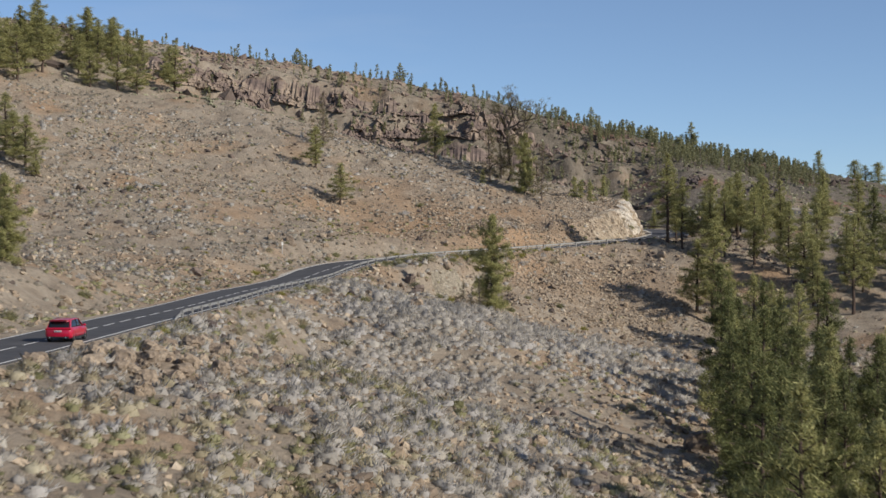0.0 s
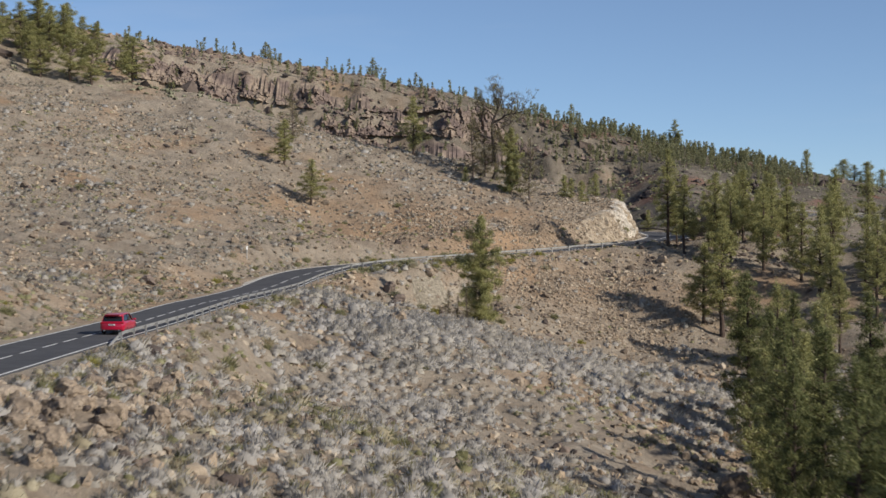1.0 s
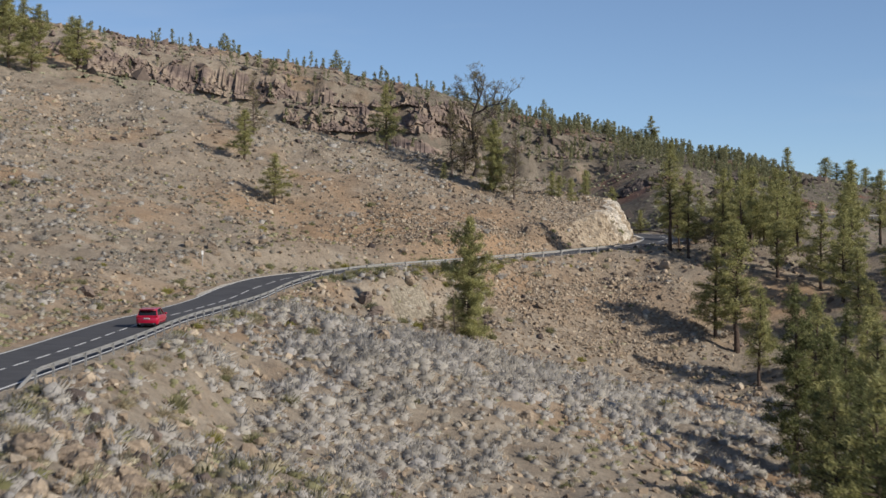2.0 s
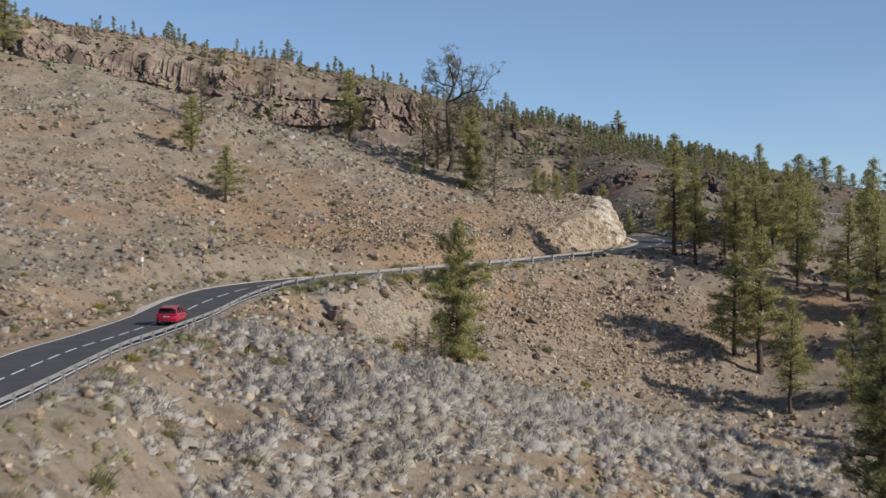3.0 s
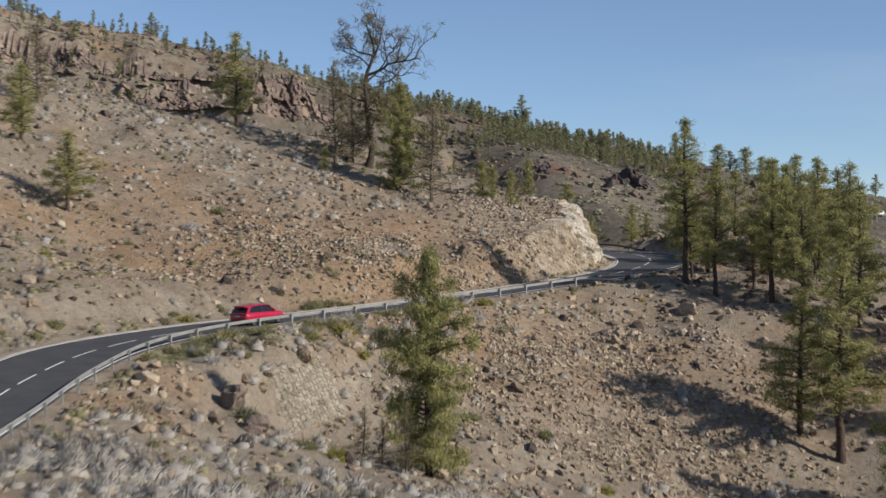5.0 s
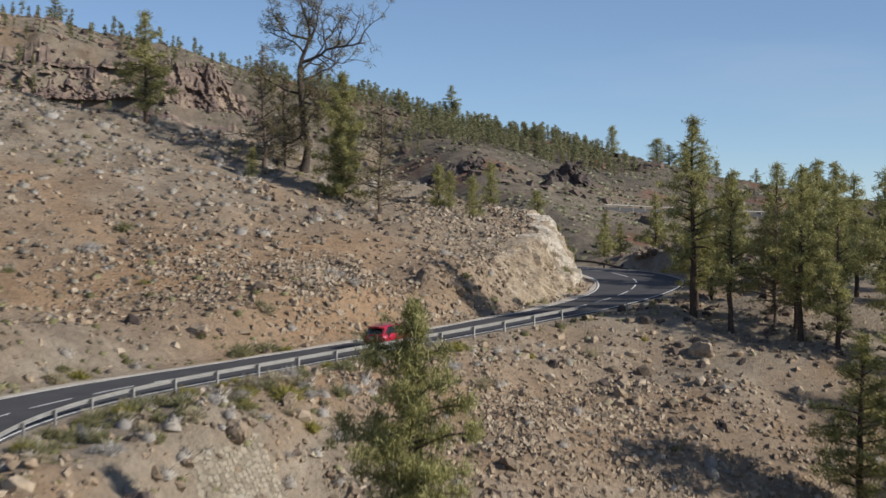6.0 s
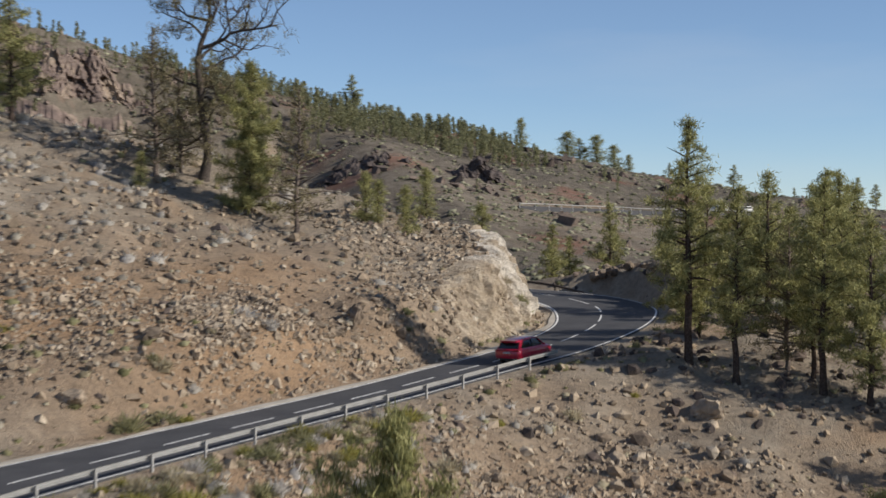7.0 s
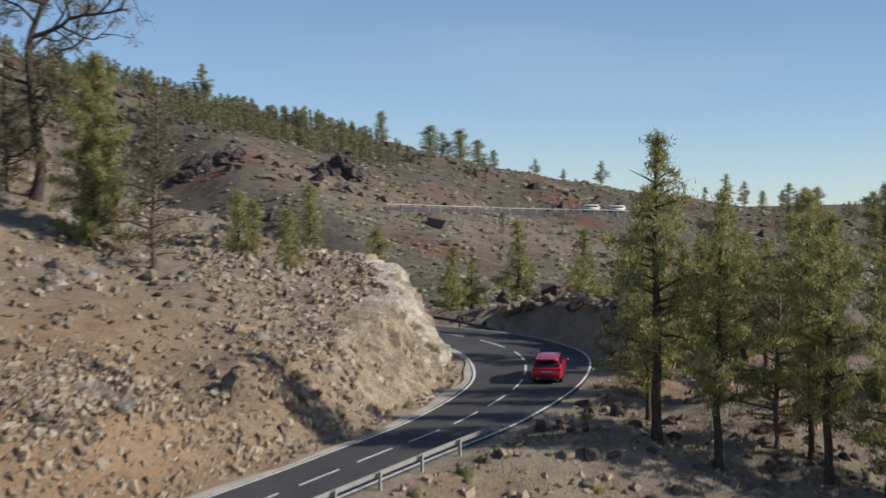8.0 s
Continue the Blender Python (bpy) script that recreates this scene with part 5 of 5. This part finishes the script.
# ---- stone retaining wall below the road ----
def stone_wall():
    """Stones pitched onto the bank under the road, set in mortar."""
    root = new("stone_wall")
    tagged(root, "stone-pitched retaining bank of rough pale stones below the road", "stone wall")
    m_mortar = plain_material("wall_mortar", (0.21, 0.18, 0.14), 0.95, 0, 0.2, 0.25, 2.0)
    m_block, nt, b = material("wall_stone", 0.92, 0, 0.2)
    oi = node(nt, "ShaderNodeObjectInfo")
    c = ramp(nt, oi.outputs["Random"], [(0.0, (0.19, 0.162, 0.122)), (0.5, (0.27, 0.235, 0.178)), (1.0, (0.34, 0.30, 0.235))])
    f = noise_fac(nt, world_pos(nt), 6.0, 5.0)
    nt.links.new(mix(nt, 1.0, c, ramp(nt, f, [(0.3, (0.75, 0.75, 0.75)), (0.7, (1.2, 1.2, 1.2))]), "MULTIPLY"), b.inputs["Base Color"])
    bump(nt, b, f, 0.7, 0.05)
    foot, foot_end, top_start, top_end = (Vector((x, y, height(x, y) + up)) for x, y, up in ((-0.7, 257.3, -0.1), (3.6, 262.1, -0.2), (-2.5, 259.1, 0.10), (1.8, 264.3, 0.10)))
    root.matrix_basis = pose(0, 253, 36)

    def face(u, w):
        """A place on the bank, from the root: u along it, w up it."""
        q = foot.lerp(foot_end, u).lerp(top_start.lerp(top_end, u), w)
        return Vector((q.x, q.y - 253, q.z - 36 + 0.12 * math.sin(3.1 * u + 2.2 * w) - 0.9 * max(0.0, 1 - u / 0.3) ** 2))

    n = 14
    lift = Vector((0.10, -0.10, 0.10))
    v = [face(a / (n - 1), b / (n - 1)) + lift for b in range(n) for a in range(n)]
    v += [q - Vector((0, 0, 0.5)) for q in v]
    fc = [(b * n + a, b * n + a + 1, b * n + n + a + 1, b * n + n + a) for b in range(n - 1) for a in range(n - 1)]
    rim = [a for a in range(n)] + [b * n + n - 1 for b in range(1, n)] + [n * n - 1 - a for a in range(1, n)] + [(n - 1 - b) * n for b in range(1, n - 1)]
    fc += [(rim[k], rim[(k + 1) % len(rim)], rim[(k + 1) % len(rim)] + n * n, rim[k] + n * n) for k in range(len(rim))]
    part("core", add_mesh("core", [tuple(q) for q in v], fc, m_mortar), root)
    r = np.random.default_rng(5)
    shapes = []
    for k in range(8):
        sv, sf = rock_shape(1, 600 + k, 5)
        sv = sv / np.abs(sv).max(0)
        sv[:, 2] = np.clip(sv[:, 2], -0.45, 0.45) + 0.06 * sv[:, 0]
        shapes.append(add_mesh("stone", sv * 0.5, sf, m_block))
    u = 0.0
    while u < 0.98:
        du = r.uniform(0.050, 0.078)
        rise = (face(u, 1.0) - face(u, 0.0)).length
        w = r.uniform(-0.04, 0.04)
        while w < 0.96:
            dw = r.uniform(0.26, 0.46) / rise
            uu, ww = min(0.99, u + du / 2 + r.uniform(-0.012, 0.012)), min(0.98, w + dw / 2)
            p = face(uu, ww)
            along = (face(uu + 0.01, ww) - p).normalized()
            up = (face(uu, ww + 0.01) - p).normalized()
            out = along.cross(up).normalized()
            o = part("stone", shapes[r.integers(0, 8)], root)
            m = Matrix((along, out.cross(along), out)).transposed().to_4x4()
            o.matrix_basis = Matrix.Translation(p + lift) @ m @ Matrix.Rotation(radians(r.uniform(-30, 30)), 4, "Z") @ Matrix.Rotation(radians(r.uniform(-5, 5)), 4, "X")
            o.scale = (du * 6.8 * r.uniform(0.95, 1.2), dw * rise * r.uniform(1.0, 1.2), r.uniform(0.16, 0.28))
            w += dw
        u += du


stone_wall()


# ---- roadside marker post ----
def marker(x, y):
    root = new("marker_post")
    root.matrix_basis = pose(x, y, height(x, y) - 0.1, 0, 0, 15)
    tagged(root, "white roadside marker post with dark band", "marker post")
    bm = bmesh.new()
    bmesh.ops.create_cone(bm, cap_ends=True, segments=10, radius1=0.07, radius2=0.065, depth=1.5, matrix=Matrix.Translation((0, 0, 0.75)))
    part("post", bm_mesh("post", bm, MAT_POST), root)
    bm = bmesh.new()
    bmesh.ops.create_cube(bm, size=1, matrix=Matrix.Translation((0, 0, 1.75)) @ Matrix.Diagonal((0.26, 0.05, 0.50, 1)))
    bmesh.ops.bevel(bm, geom=bm.edges[:], offset=0.012, segments=1, affect="EDGES")
    part("plate", bm_mesh("plate", bm, MAT_PAINT), root, "small white plate")


marker(-26.0, 262.0)

# ---- large bushes near the road, one by one ----
BUSH_MESH = {}
for key, mat in (("grey", MAT_GREY_SHRUB), ("straw", MAT_STRAW), ("olive", MAT_OLIVE), ("lime", MAT_LIME), ("dark", MAT_DARK_SHRUB)):
    BUSH_MESH[key] = [add_mesh("bush", *shrub_shape(700 + 10 * k + len(key), 460, 0.026, 0.85), mat) for k in range(3)]


def bush(kind, x, y, size, label, group=""):
    k = int(abs(x * 7 + y * 3)) % 3
    ob = new("bush", BUSH_MESH[kind][k])
    ob.matrix_basis = pose(x, y, height(x, y) - 0.06, 0, 0, (x * 77 + y * 31) % 360)
    ob.scale = (size, size, size * 0.9)
    return tagged(ob, label, "bush", group)


for kind, x, y, size, label in (
        ("lime", 4.2, 270.6, 1.5, "bright yellow-green bush below the guard rail"), ("lime", 1.6, 268.0, 0.9, "yellow-green bush below the guard rail"),
        ("olive", -1.2, 266.6, 0.9, "olive bush below the guard rail"), ("lime", 1.1, 243.6, 1.2, "yellow-green bush at the foot of the stone wall"),
        ("olive", -0.7, 244.0, 1.1, "olive bush at the foot of the stone wall"), ("olive", 3.2, 289.0, 1.5, "large grey-green bush above the gutter"),
        ("olive", 5.2, 290.6, 1.3, "large grey-green bush above the gutter"), ("lime", 6.6, 290.4, 0.7, "small yellow bush beside the gutter"),
        ("grey", 11.9, 303.0, 1.3, "twiggy grey bush on the orange cut"), ("grey", 13.2, 301.4, 0.9, "twiggy grey bush on the orange cut"),
        ("olive", 36.9, 322.3, 1.3, "round olive bush below the pale rock cutting"), ("straw", 35.3, 321.4, 1.0, "dry brown bush below the pale rock cutting"),
        ("grey", -7.4, 307.6, 1.4, "dark grey bush on the bare slope"), ("olive", -4.5, 312.5, 1.2, "round bush on the bare slope"),
        # the dark bush stands in for shadow the lone pine casts here
        ("dark", -4.3, 248.2, 1.3, "dark twiggy bush in place of the pine shadow above the boulders"), ("olive", -17.2, 160.2, 1.5, "green bush below the guard rail"),
        ("lime", -14.6, 158.0, 1.3, "yellow-green bush below the guard rail"), ("olive", -12.2, 163.5, 1.3, "green bush below the guard rail"), ("olive", 10.5, 253.0, 1.1, "olive bush beside a lone pine")):
    bush(kind, x, y, size, label)
pl = pick(130, -16, 16, 256, 292, lambda x, y: (road_at(x, y)[0] < 0) * sstep(13, 5, np.abs(road_at(x, y)[0])), 1.5)
for k, (x, y, z) in enumerate(pl):
    kind = ("lime", "olive", "straw", "olive", "grey")[k % 5]
    bush(kind, x, y, rng.uniform(0.45, 1.1), {"straw": "straw-coloured bush below the guard rail", "olive": "olive-green bush below the guard rail", "lime": "yellow-green bush below the guard rail",
                                              "grey": "dry grey bush below the guard rail"}[kind], "bushes below the rail")
pl = pick(230, -60, 40, 100, 330, lambda x, y: (0.15 + sstep(13, 6, np.abs(road_at(x, y)[0]))) * ((x < 12) | (y < 295)), 1.5)
for k, (x, y, z) in enumerate(pl):
    kind = ("straw", "olive", "lime", "grey", "olive", "straw")[k % 6]
    bush(kind, x, y, rng.uniform(0.5, 1.2), {"straw": "straw-coloured bush on the road verge", "olive": "olive-green bush on the road verge", "lime": "yellow-green bush on the road verge",
                                              "grey": "dry grey bush on the road verge"}[kind], "verge bushes")


# ---- the far road on the opposite slope ----
def far_road():
    xs = np.linspace(112, 200, 80)
    ys = 548 - 0.10 * (xs - 138) + 2.5 * np.sin(xs * 0.05)
    zs = 57.6 - 0.012 * (xs - 148)
    for k in range(8):
        ys = ys + (zs - land(xs, ys, False)) * 2.2
    ys = np.convolve(np.r_[[ys[0]] * 4, ys, [ys[-1]] * 4], np.ones(9) / 9, "valid")
    zs = np.convolve(np.r_[[zs[0]] * 4, zs, [zs[-1]] * 4], np.ones(9) / 9, "valid")
    rows = [((x, y, z + 0.9), (0.0, 1.0)) for x, y, z in zip(xs, ys, zs)]
    tagged(new("hillside_road", sweep("hillside_road", rows, [(0, 0), (5, 0), (5, -3), (0, -3)], MAT_ASPHALT)), "distant road cut across the hillside", "road", kind="structure")
    root = new("distant_guard_rail")
    tagged(root, "pale guard rail along the distant hillside road", "guard rail")
    part("beam", sweep("beam", [((x, y - 0.3, z + 0.9), s) for (x, y, z), s in zip(zip(xs, ys, zs), [r[1] for r in rows])], [(0, 0.55), (0.10, 0.55), (0.10, 0.67), (0, 0.67)], MAT_POST), root)
    pm = post_mesh(MAT_POST)
    for k in range(0, 80, 4):
        o = part("post", pm, root)
        o.location = (xs[k], ys[k] - 0.1, zs[k] + 0.9)
    # parked pale vans beside it
    m_van = plain_material("pale_van_paint", (0.75, 0.74, 0.72), 0.4)
    m_glass = plain_material("dark_van_glass", (0.03, 0.035, 0.04), 0.2)
    for k, dx in enumerate((64, 73)):
        van = new("parked_van")
        i = dx
        van.matrix_basis = pose(xs[i], ys[i] + 2.4, zs[i] + 0.9, 0, 0, -6)
        tagged(van, "pale van parked on the distant road", "van", "distant vans")
        bm = bmesh.new()
        bmesh.ops.create_cube(bm, size=1, matrix=Matrix.Translation((0, 0, 1.15)) @ Matrix.Diagonal((4.6, 1.9, 1.5, 1)))
        bmesh.ops.bevel(bm, geom=bm.edges[:], offset=0.25, segments=2, affect="EDGES")
        part("body", bm_mesh("body", bm, m_van, True), van)
        bm = bmesh.new()
        bmesh.ops.create_cube(bm, size=1, matrix=Matrix.Translation((0.2, 0, 1.5)) @ Matrix.Diagonal((3.4, 1.93, 0.45, 1)))
        part("windows", bm_mesh("windows", bm, m_glass), van)
        for wx in (-1.4, 1.4):
            for wy in (-0.85, 0.85):
                bm = bmesh.new()
                bmesh.ops.create_cone(bm, cap_ends=True, segments=12, radius1=0.34, radius2=0.34, depth=0.22, matrix=Matrix.Translation((wx, wy, 0.34)) @ Matrix.Rotation(radians(90), 4, "X"))
                part("wheel", bm_mesh("wheel", bm, m_glass), van)


far_road()


# ---- the red car ----
def car_paint():
    m, nt, b = material("red_car_paint", 0.28, 0.0, 0.5)
    b.inputs["Base Color"].default_value = (0.42, 0.004, 0.034, 1)
    b.inputs["Coat Weight"].default_value, b.inputs["Coat Roughness"].default_value = 0.7, 0.06
    return m


def loft(stations):
    """A skin over cross-sections, each (y, [(x, z), ...]) for the right half, mirrored."""
    v, rows = [], []
    for y, half_pts in stations:
        ring = [(x, y, z) for x, z in half_pts] + [(-x, y, z) for x, z in reversed(half_pts)]
        rows.append(range(len(v), len(v) + len(ring)))
        v += ring
    n = len(rows[0])
    f = []
    for a, b in zip(rows, rows[1:]):
        for j in range(n):
            f.append((a[j], b[j], b[(j + 1) % n], a[(j + 1) % n]))
    bm = bmesh.new()
    vs = [bm.verts.new(p) for p in v]
    for q in f:
        bm.faces.new([vs[k] for k in q])
    bm.faces.new([vs[k] for k in rows[0]])
    bm.faces.new([vs[k] for k in reversed(rows[-1])])
    bmesh.ops.recalc_face_normals(bm, faces=bm.faces[:])
    return bm


def build_car():
    root = new("red_car")
    tagged(root, "glossy red sporty SUV driving away along the road", "car")
    paint = car_paint()
    glass = plain_material("tinted_glass", (0.012, 0.014, 0.017), 0.06, 0, 0.6, 0.05)
    black = plain_material("black_trim", (0.018, 0.018, 0.019), 0.5)
    rubber = plain_material("tyre_rubber", (0.022, 0.022, 0.023), 0.85)
    alloy = plain_material("dark_alloy", (0.30, 0.30, 0.31), 0.35, 0.8)
    lamp_red = plain_material("tail_lamp_lens", (0.30, 0.008, 0.010), 0.15)
    lamp_clear = plain_material("head_lamp_lens", (0.65, 0.66, 0.68), 0.12)
    white = plain_material("plate_white", (0.70, 0.70, 0.68), 0.5)
    chrome = plain_material("satin_metal", (0.55, 0.55, 0.56), 0.25, 0.9)

    def body_section(w, lo, belt, k):
        return [(w * 0.86, lo), (w * 0.97, lo + 0.14), (w, lo + 0.36 * k), (w * 0.985, belt - 0.16), (w * 0.93, belt - 0.03), (w * 0.80, belt + 0.015)]

    body = loft([(y, body_section(w, lo, belt, 1.0)) for y, w, lo, belt in (
        (-2.34, 0.80, 0.42, 0.92), (-2.27, 0.93, 0.30, 1.00), (-2.05, 0.975, 0.26, 1.05), (-1.6, 0.99, 0.25, 1.06), (-1.0, 0.985, 0.24, 1.05), (0.0, 0.975, 0.24, 1.03),
        (0.8, 0.98, 0.24, 1.01), (1.3, 0.985, 0.25, 0.99), (1.8, 0.965, 0.27, 0.93), (2.15, 0.90, 0.30, 0.84), (2.32, 0.74, 0.38, 0.72))])
    part("body", bm_mesh("body", body, paint, True), root)
    cabin = loft([(y, [(wb, 1.00), (wb * 0.97, 1.10), (wt, top - 0.05), (wt * 0.90, top)]) for y, wb, wt, top in (
        (-2.12, 0.80, 0.76, 1.06), (-1.86, 0.83, 0.70, 1.50), (-1.5, 0.845, 0.70, 1.585), (-0.6, 0.85, 0.71, 1.63), (0.2, 0.85, 0.70, 1.615), (0.55, 0.84, 0.68, 1.54), (1.30, 0.80, 0.76, 1.02))])
    part("windows", bm_mesh("windows", cabin, glass, True), root, "dark tinted glass")
    roof = loft([(y, [(w, z - 0.055), (w * 1.01, z), (w * 0.85, z + 0.045), (w * 0.4, z + 0.06)]) for y, w, z in (
        (-2.02, 0.66, 1.50), (-1.86, 0.70, 1.525), (-1.3, 0.715, 1.575), (-0.5, 0.72, 1.60), (0.2, 0.71, 1.585), (0.5, 0.69, 1.545))])
    part("roof", bm_mesh("roof", roof, paint, True), root)
    for side in (-1, 1):
        # rear, middle and windscreen pillars
        for y0, y1, z0, z1, x0, x1, w, mat in ((-2.05, -1.60, 1.03, 1.55, 0.845, 0.725, 0.24, paint), (-0.35, -0.42, 1.02, 1.60, 0.862, 0.735, 0.07, black), (1.28, 0.50, 1.00, 1.56, 0.82, 0.70, 0.06, paint)):
            bm = bmesh.new()
            ring = []
            for y, z, x in ((y0, z0, x0), (y1, z1, x1)):
                ring.append([bm.verts.new((side * (x + a), y + b, z)) for a, b in ((-0.05, -w / 2), (0.012, -w / 2), (0.012, w / 2), (-0.05, w / 2))])
            for j in range(4):
                bm.faces.new([ring[0][j], ring[0][(j + 1) % 4], ring[1][(j + 1) % 4], ring[1][j]])
            bm.faces.new(ring[0])
            bm.faces.new(ring[1][::-1])
            bmesh.ops.recalc_face_normals(bm, faces=bm.faces[:])
            part("pillar", bm_mesh("pillar", bm, mat), root)
        bm = bmesh.new()
        bmesh.ops.create_cube(bm, size=1, matrix=Matrix.Translation((side * 0.64, -0.55, 1.665)) @ Matrix.Diagonal((0.035, 1.7, 0.035, 1)))
        bmesh.ops.bevel(bm, geom=bm.edges[:], offset=0.012, segments=1, affect="EDGES")
        part("roof_rail", bm_mesh("roof_rail", bm, chrome), root)
        bm = bmesh.new()
        bmesh.ops.create_icosphere(bm, subdivisions=2, radius=1, matrix=Matrix.Translation((side * 1.06, 0.82, 1.09)) @ Matrix.Diagonal((0.13, 0.08, 0.085, 1)))
        part("mirror", bm_mesh("mirror", bm, paint, True), root)
        bm = bmesh.new()
        bmesh.ops.create_cube(bm, size=1, matrix=Matrix.Translation((side * 0.70, -2.27, 0.93)) @ Matrix.Diagonal((0.46, 0.16, 0.13, 1)))
        bmesh.ops.bevel(bm, geom=bm.edges[:], offset=0.04, segments=2, affect="EDGES")
        part("tail_lamp", bm_mesh("tail_lamp", bm, lamp_red), root, "dark red tail lamp")
        bm = bmesh.new()
        bmesh.ops.create_cube(bm, size=1, matrix=Matrix.Translation((side * 0.70, 2.16, 0.72)) @ Matrix.Rotation(radians(-side * 20), 4, "Z") @ Matrix.Diagonal((0.40, 0.16, 0.13, 1)))
        bmesh.ops.bevel(bm, geom=bm.edges[:], offset=0.04, segments=2, affect="EDGES")
        part("head_lamp", bm_mesh("head_lamp", bm, lamp_clear), root)
        bm = bmesh.new()
        bmesh.ops.create_cube(bm, size=1, matrix=Matrix.Translation((side * 0.985, -0.05, 0.31)) @ Matrix.Diagonal((0.06, 2.6, 0.14, 1)))
        part("sill", bm_mesh("sill", bm, black), root)
        bm = bmesh.new()
        bmesh.ops.create_cone(bm, cap_ends=True, segments=12, radius1=0.06, radius2=0.06, depth=0.16, matrix=Matrix.Translation((side * 0.58, -2.33, 0.36)) @ Matrix.Rotation(radians(90), 4, "X"))
        part("exhaust", bm_mesh("exhaust", bm, chrome), root)
        for y in (-0.15, -1.0):
            bm = bmesh.new()
            bmesh.ops.create_cube(bm, size=1, matrix=Matrix.Translation((side * 0.992, y, 0.90)) @ Matrix.Diagonal((0.03, 0.2, 0.035, 1)))
            part("door_handle", bm_mesh("door_handle", bm, paint), root)
    for name, mat, size, place in (("rear_bumper", black, (1.62, 0.20, 0.20), (0, -2.28, 0.38)), ("front_grille", black, (1.1, 0.12, 0.30), (0, 2.29, 0.58)), ("number_plate", white, (0.52, 0.03, 0.11), (0, -2.365, 0.80)),
                                   ("rear_spoiler", paint, (1.30, 0.30, 0.045), (0, -2.05, 1.575)), ("lamp_bar", lamp_red, (1.0, 0.05, 0.045), (0, -2.345, 0.955))):
        bm = bmesh.new()
        bmesh.ops.create_cube(bm, size=1, matrix=Matrix.Translation(place) @ Matrix.Diagonal((*size, 1)))
        bmesh.ops.bevel(bm, geom=bm.edges[:], offset=min(size) * 0.3, segments=2, affect="EDGES")
        part(name, bm_mesh(name, bm, mat), root)
    bm = bmesh.new()
    for k in range(6):
        bmesh.ops.create_cube(bm, size=1, matrix=Matrix.Translation((-0.19 + 0.076 * k, -2.384, 0.80)) @ Matrix.Diagonal((0.035, 0.006, 0.07, 1)))
    part("plate_bars", bm_mesh("plate_bars", bm, black), root)
    wheels = []
    for side in (-1, 1):
        for y in (-1.42, 1.42):
            hub = new("wheel")
            hub.parent = root
            hub.location = (side * 0.86, y, 0.365)
            bm = bmesh.new()
            prof = [(0.25, -0.115), (0.335, -0.125), (0.365, -0.085), (0.365, 0.085), (0.335, 0.125), (0.25, 0.115)]
            rings = [[bm.verts.new((x, r * math.cos(a), r * math.sin(a))) for r, x in prof] for a in np.arange(24) * 2 * np.pi / 24]
            for k in range(24):
                for j in range(6):
                    bm.faces.new([rings[k][j], rings[k][(j + 1) % 6], rings[(k + 1) % 24][(j + 1) % 6], rings[(k + 1) % 24][j]])
            bmesh.ops.recalc_face_normals(bm, faces=bm.faces[:])
            part("tyre", bm_mesh("tyre", bm, rubber, True), hub)
            bm = bmesh.new()
            bmesh.ops.create_cone(bm, cap_ends=True, segments=20, radius1=0.25, radius2=0.25, depth=0.10, matrix=Matrix.Rotation(radians(90), 4, "Y"))
            for k in range(5):
                bmesh.ops.create_cube(bm, size=1, matrix=Matrix.Rotation(radians(72 * k), 4, "X") @ Matrix.Translation((side * 0.07, 0, 0.14)) @ Matrix.Diagonal((0.05, 0.055, 0.24, 1)))
            part("rim", bm_mesh("rim", bm, alloy), hub)
            wheels.append(hub)
    return root, wheels


CAR, WHEELS = build_car()


# ---- what moves ----
def motions():
    times = [0, 0.5, 1, 1.5, 3, 3.5, 4, 4.5, 6, 6.5, 7, 7.5, 8]
    ways = [178, 196.5, 216, 235, 288.5, 304, 317, 329, 362.5, 374.5, 386, 395.5, 404.5]
    bend = np.polyfit(times, ways, 5)
    rows = []
    for k in range(81):
        t = k / 10
        s = float(np.polyval(bend, t))
        a, b = at_road(s - 1.4, -1.72), at_road(s + 1.4, -1.72)
        c = (a + b) / 2
        d = b - a
        heading = math.degrees(math.atan2(d[1], d[0])) - 90
        rows.append((t, pose(c[0], c[1], c[2] + 0.005, math.degrees(math.asin(d[2] / np.linalg.norm(d))), 0, heading)))
    walk(CAR, rows)
    for hub in WHEELS:
        spin, turned = [], 0.0
        place = hub.location.copy()
        # the tyres turn by rolling steps of under a quarter turn
        for k in range(81 * 3 - 2):
            t = k / 30
            spin.append((t, Matrix.Translation(place) @ Matrix.Rotation(-radians(60.0 * k), 4, "X")))
        walk(hub, spin)


motions()
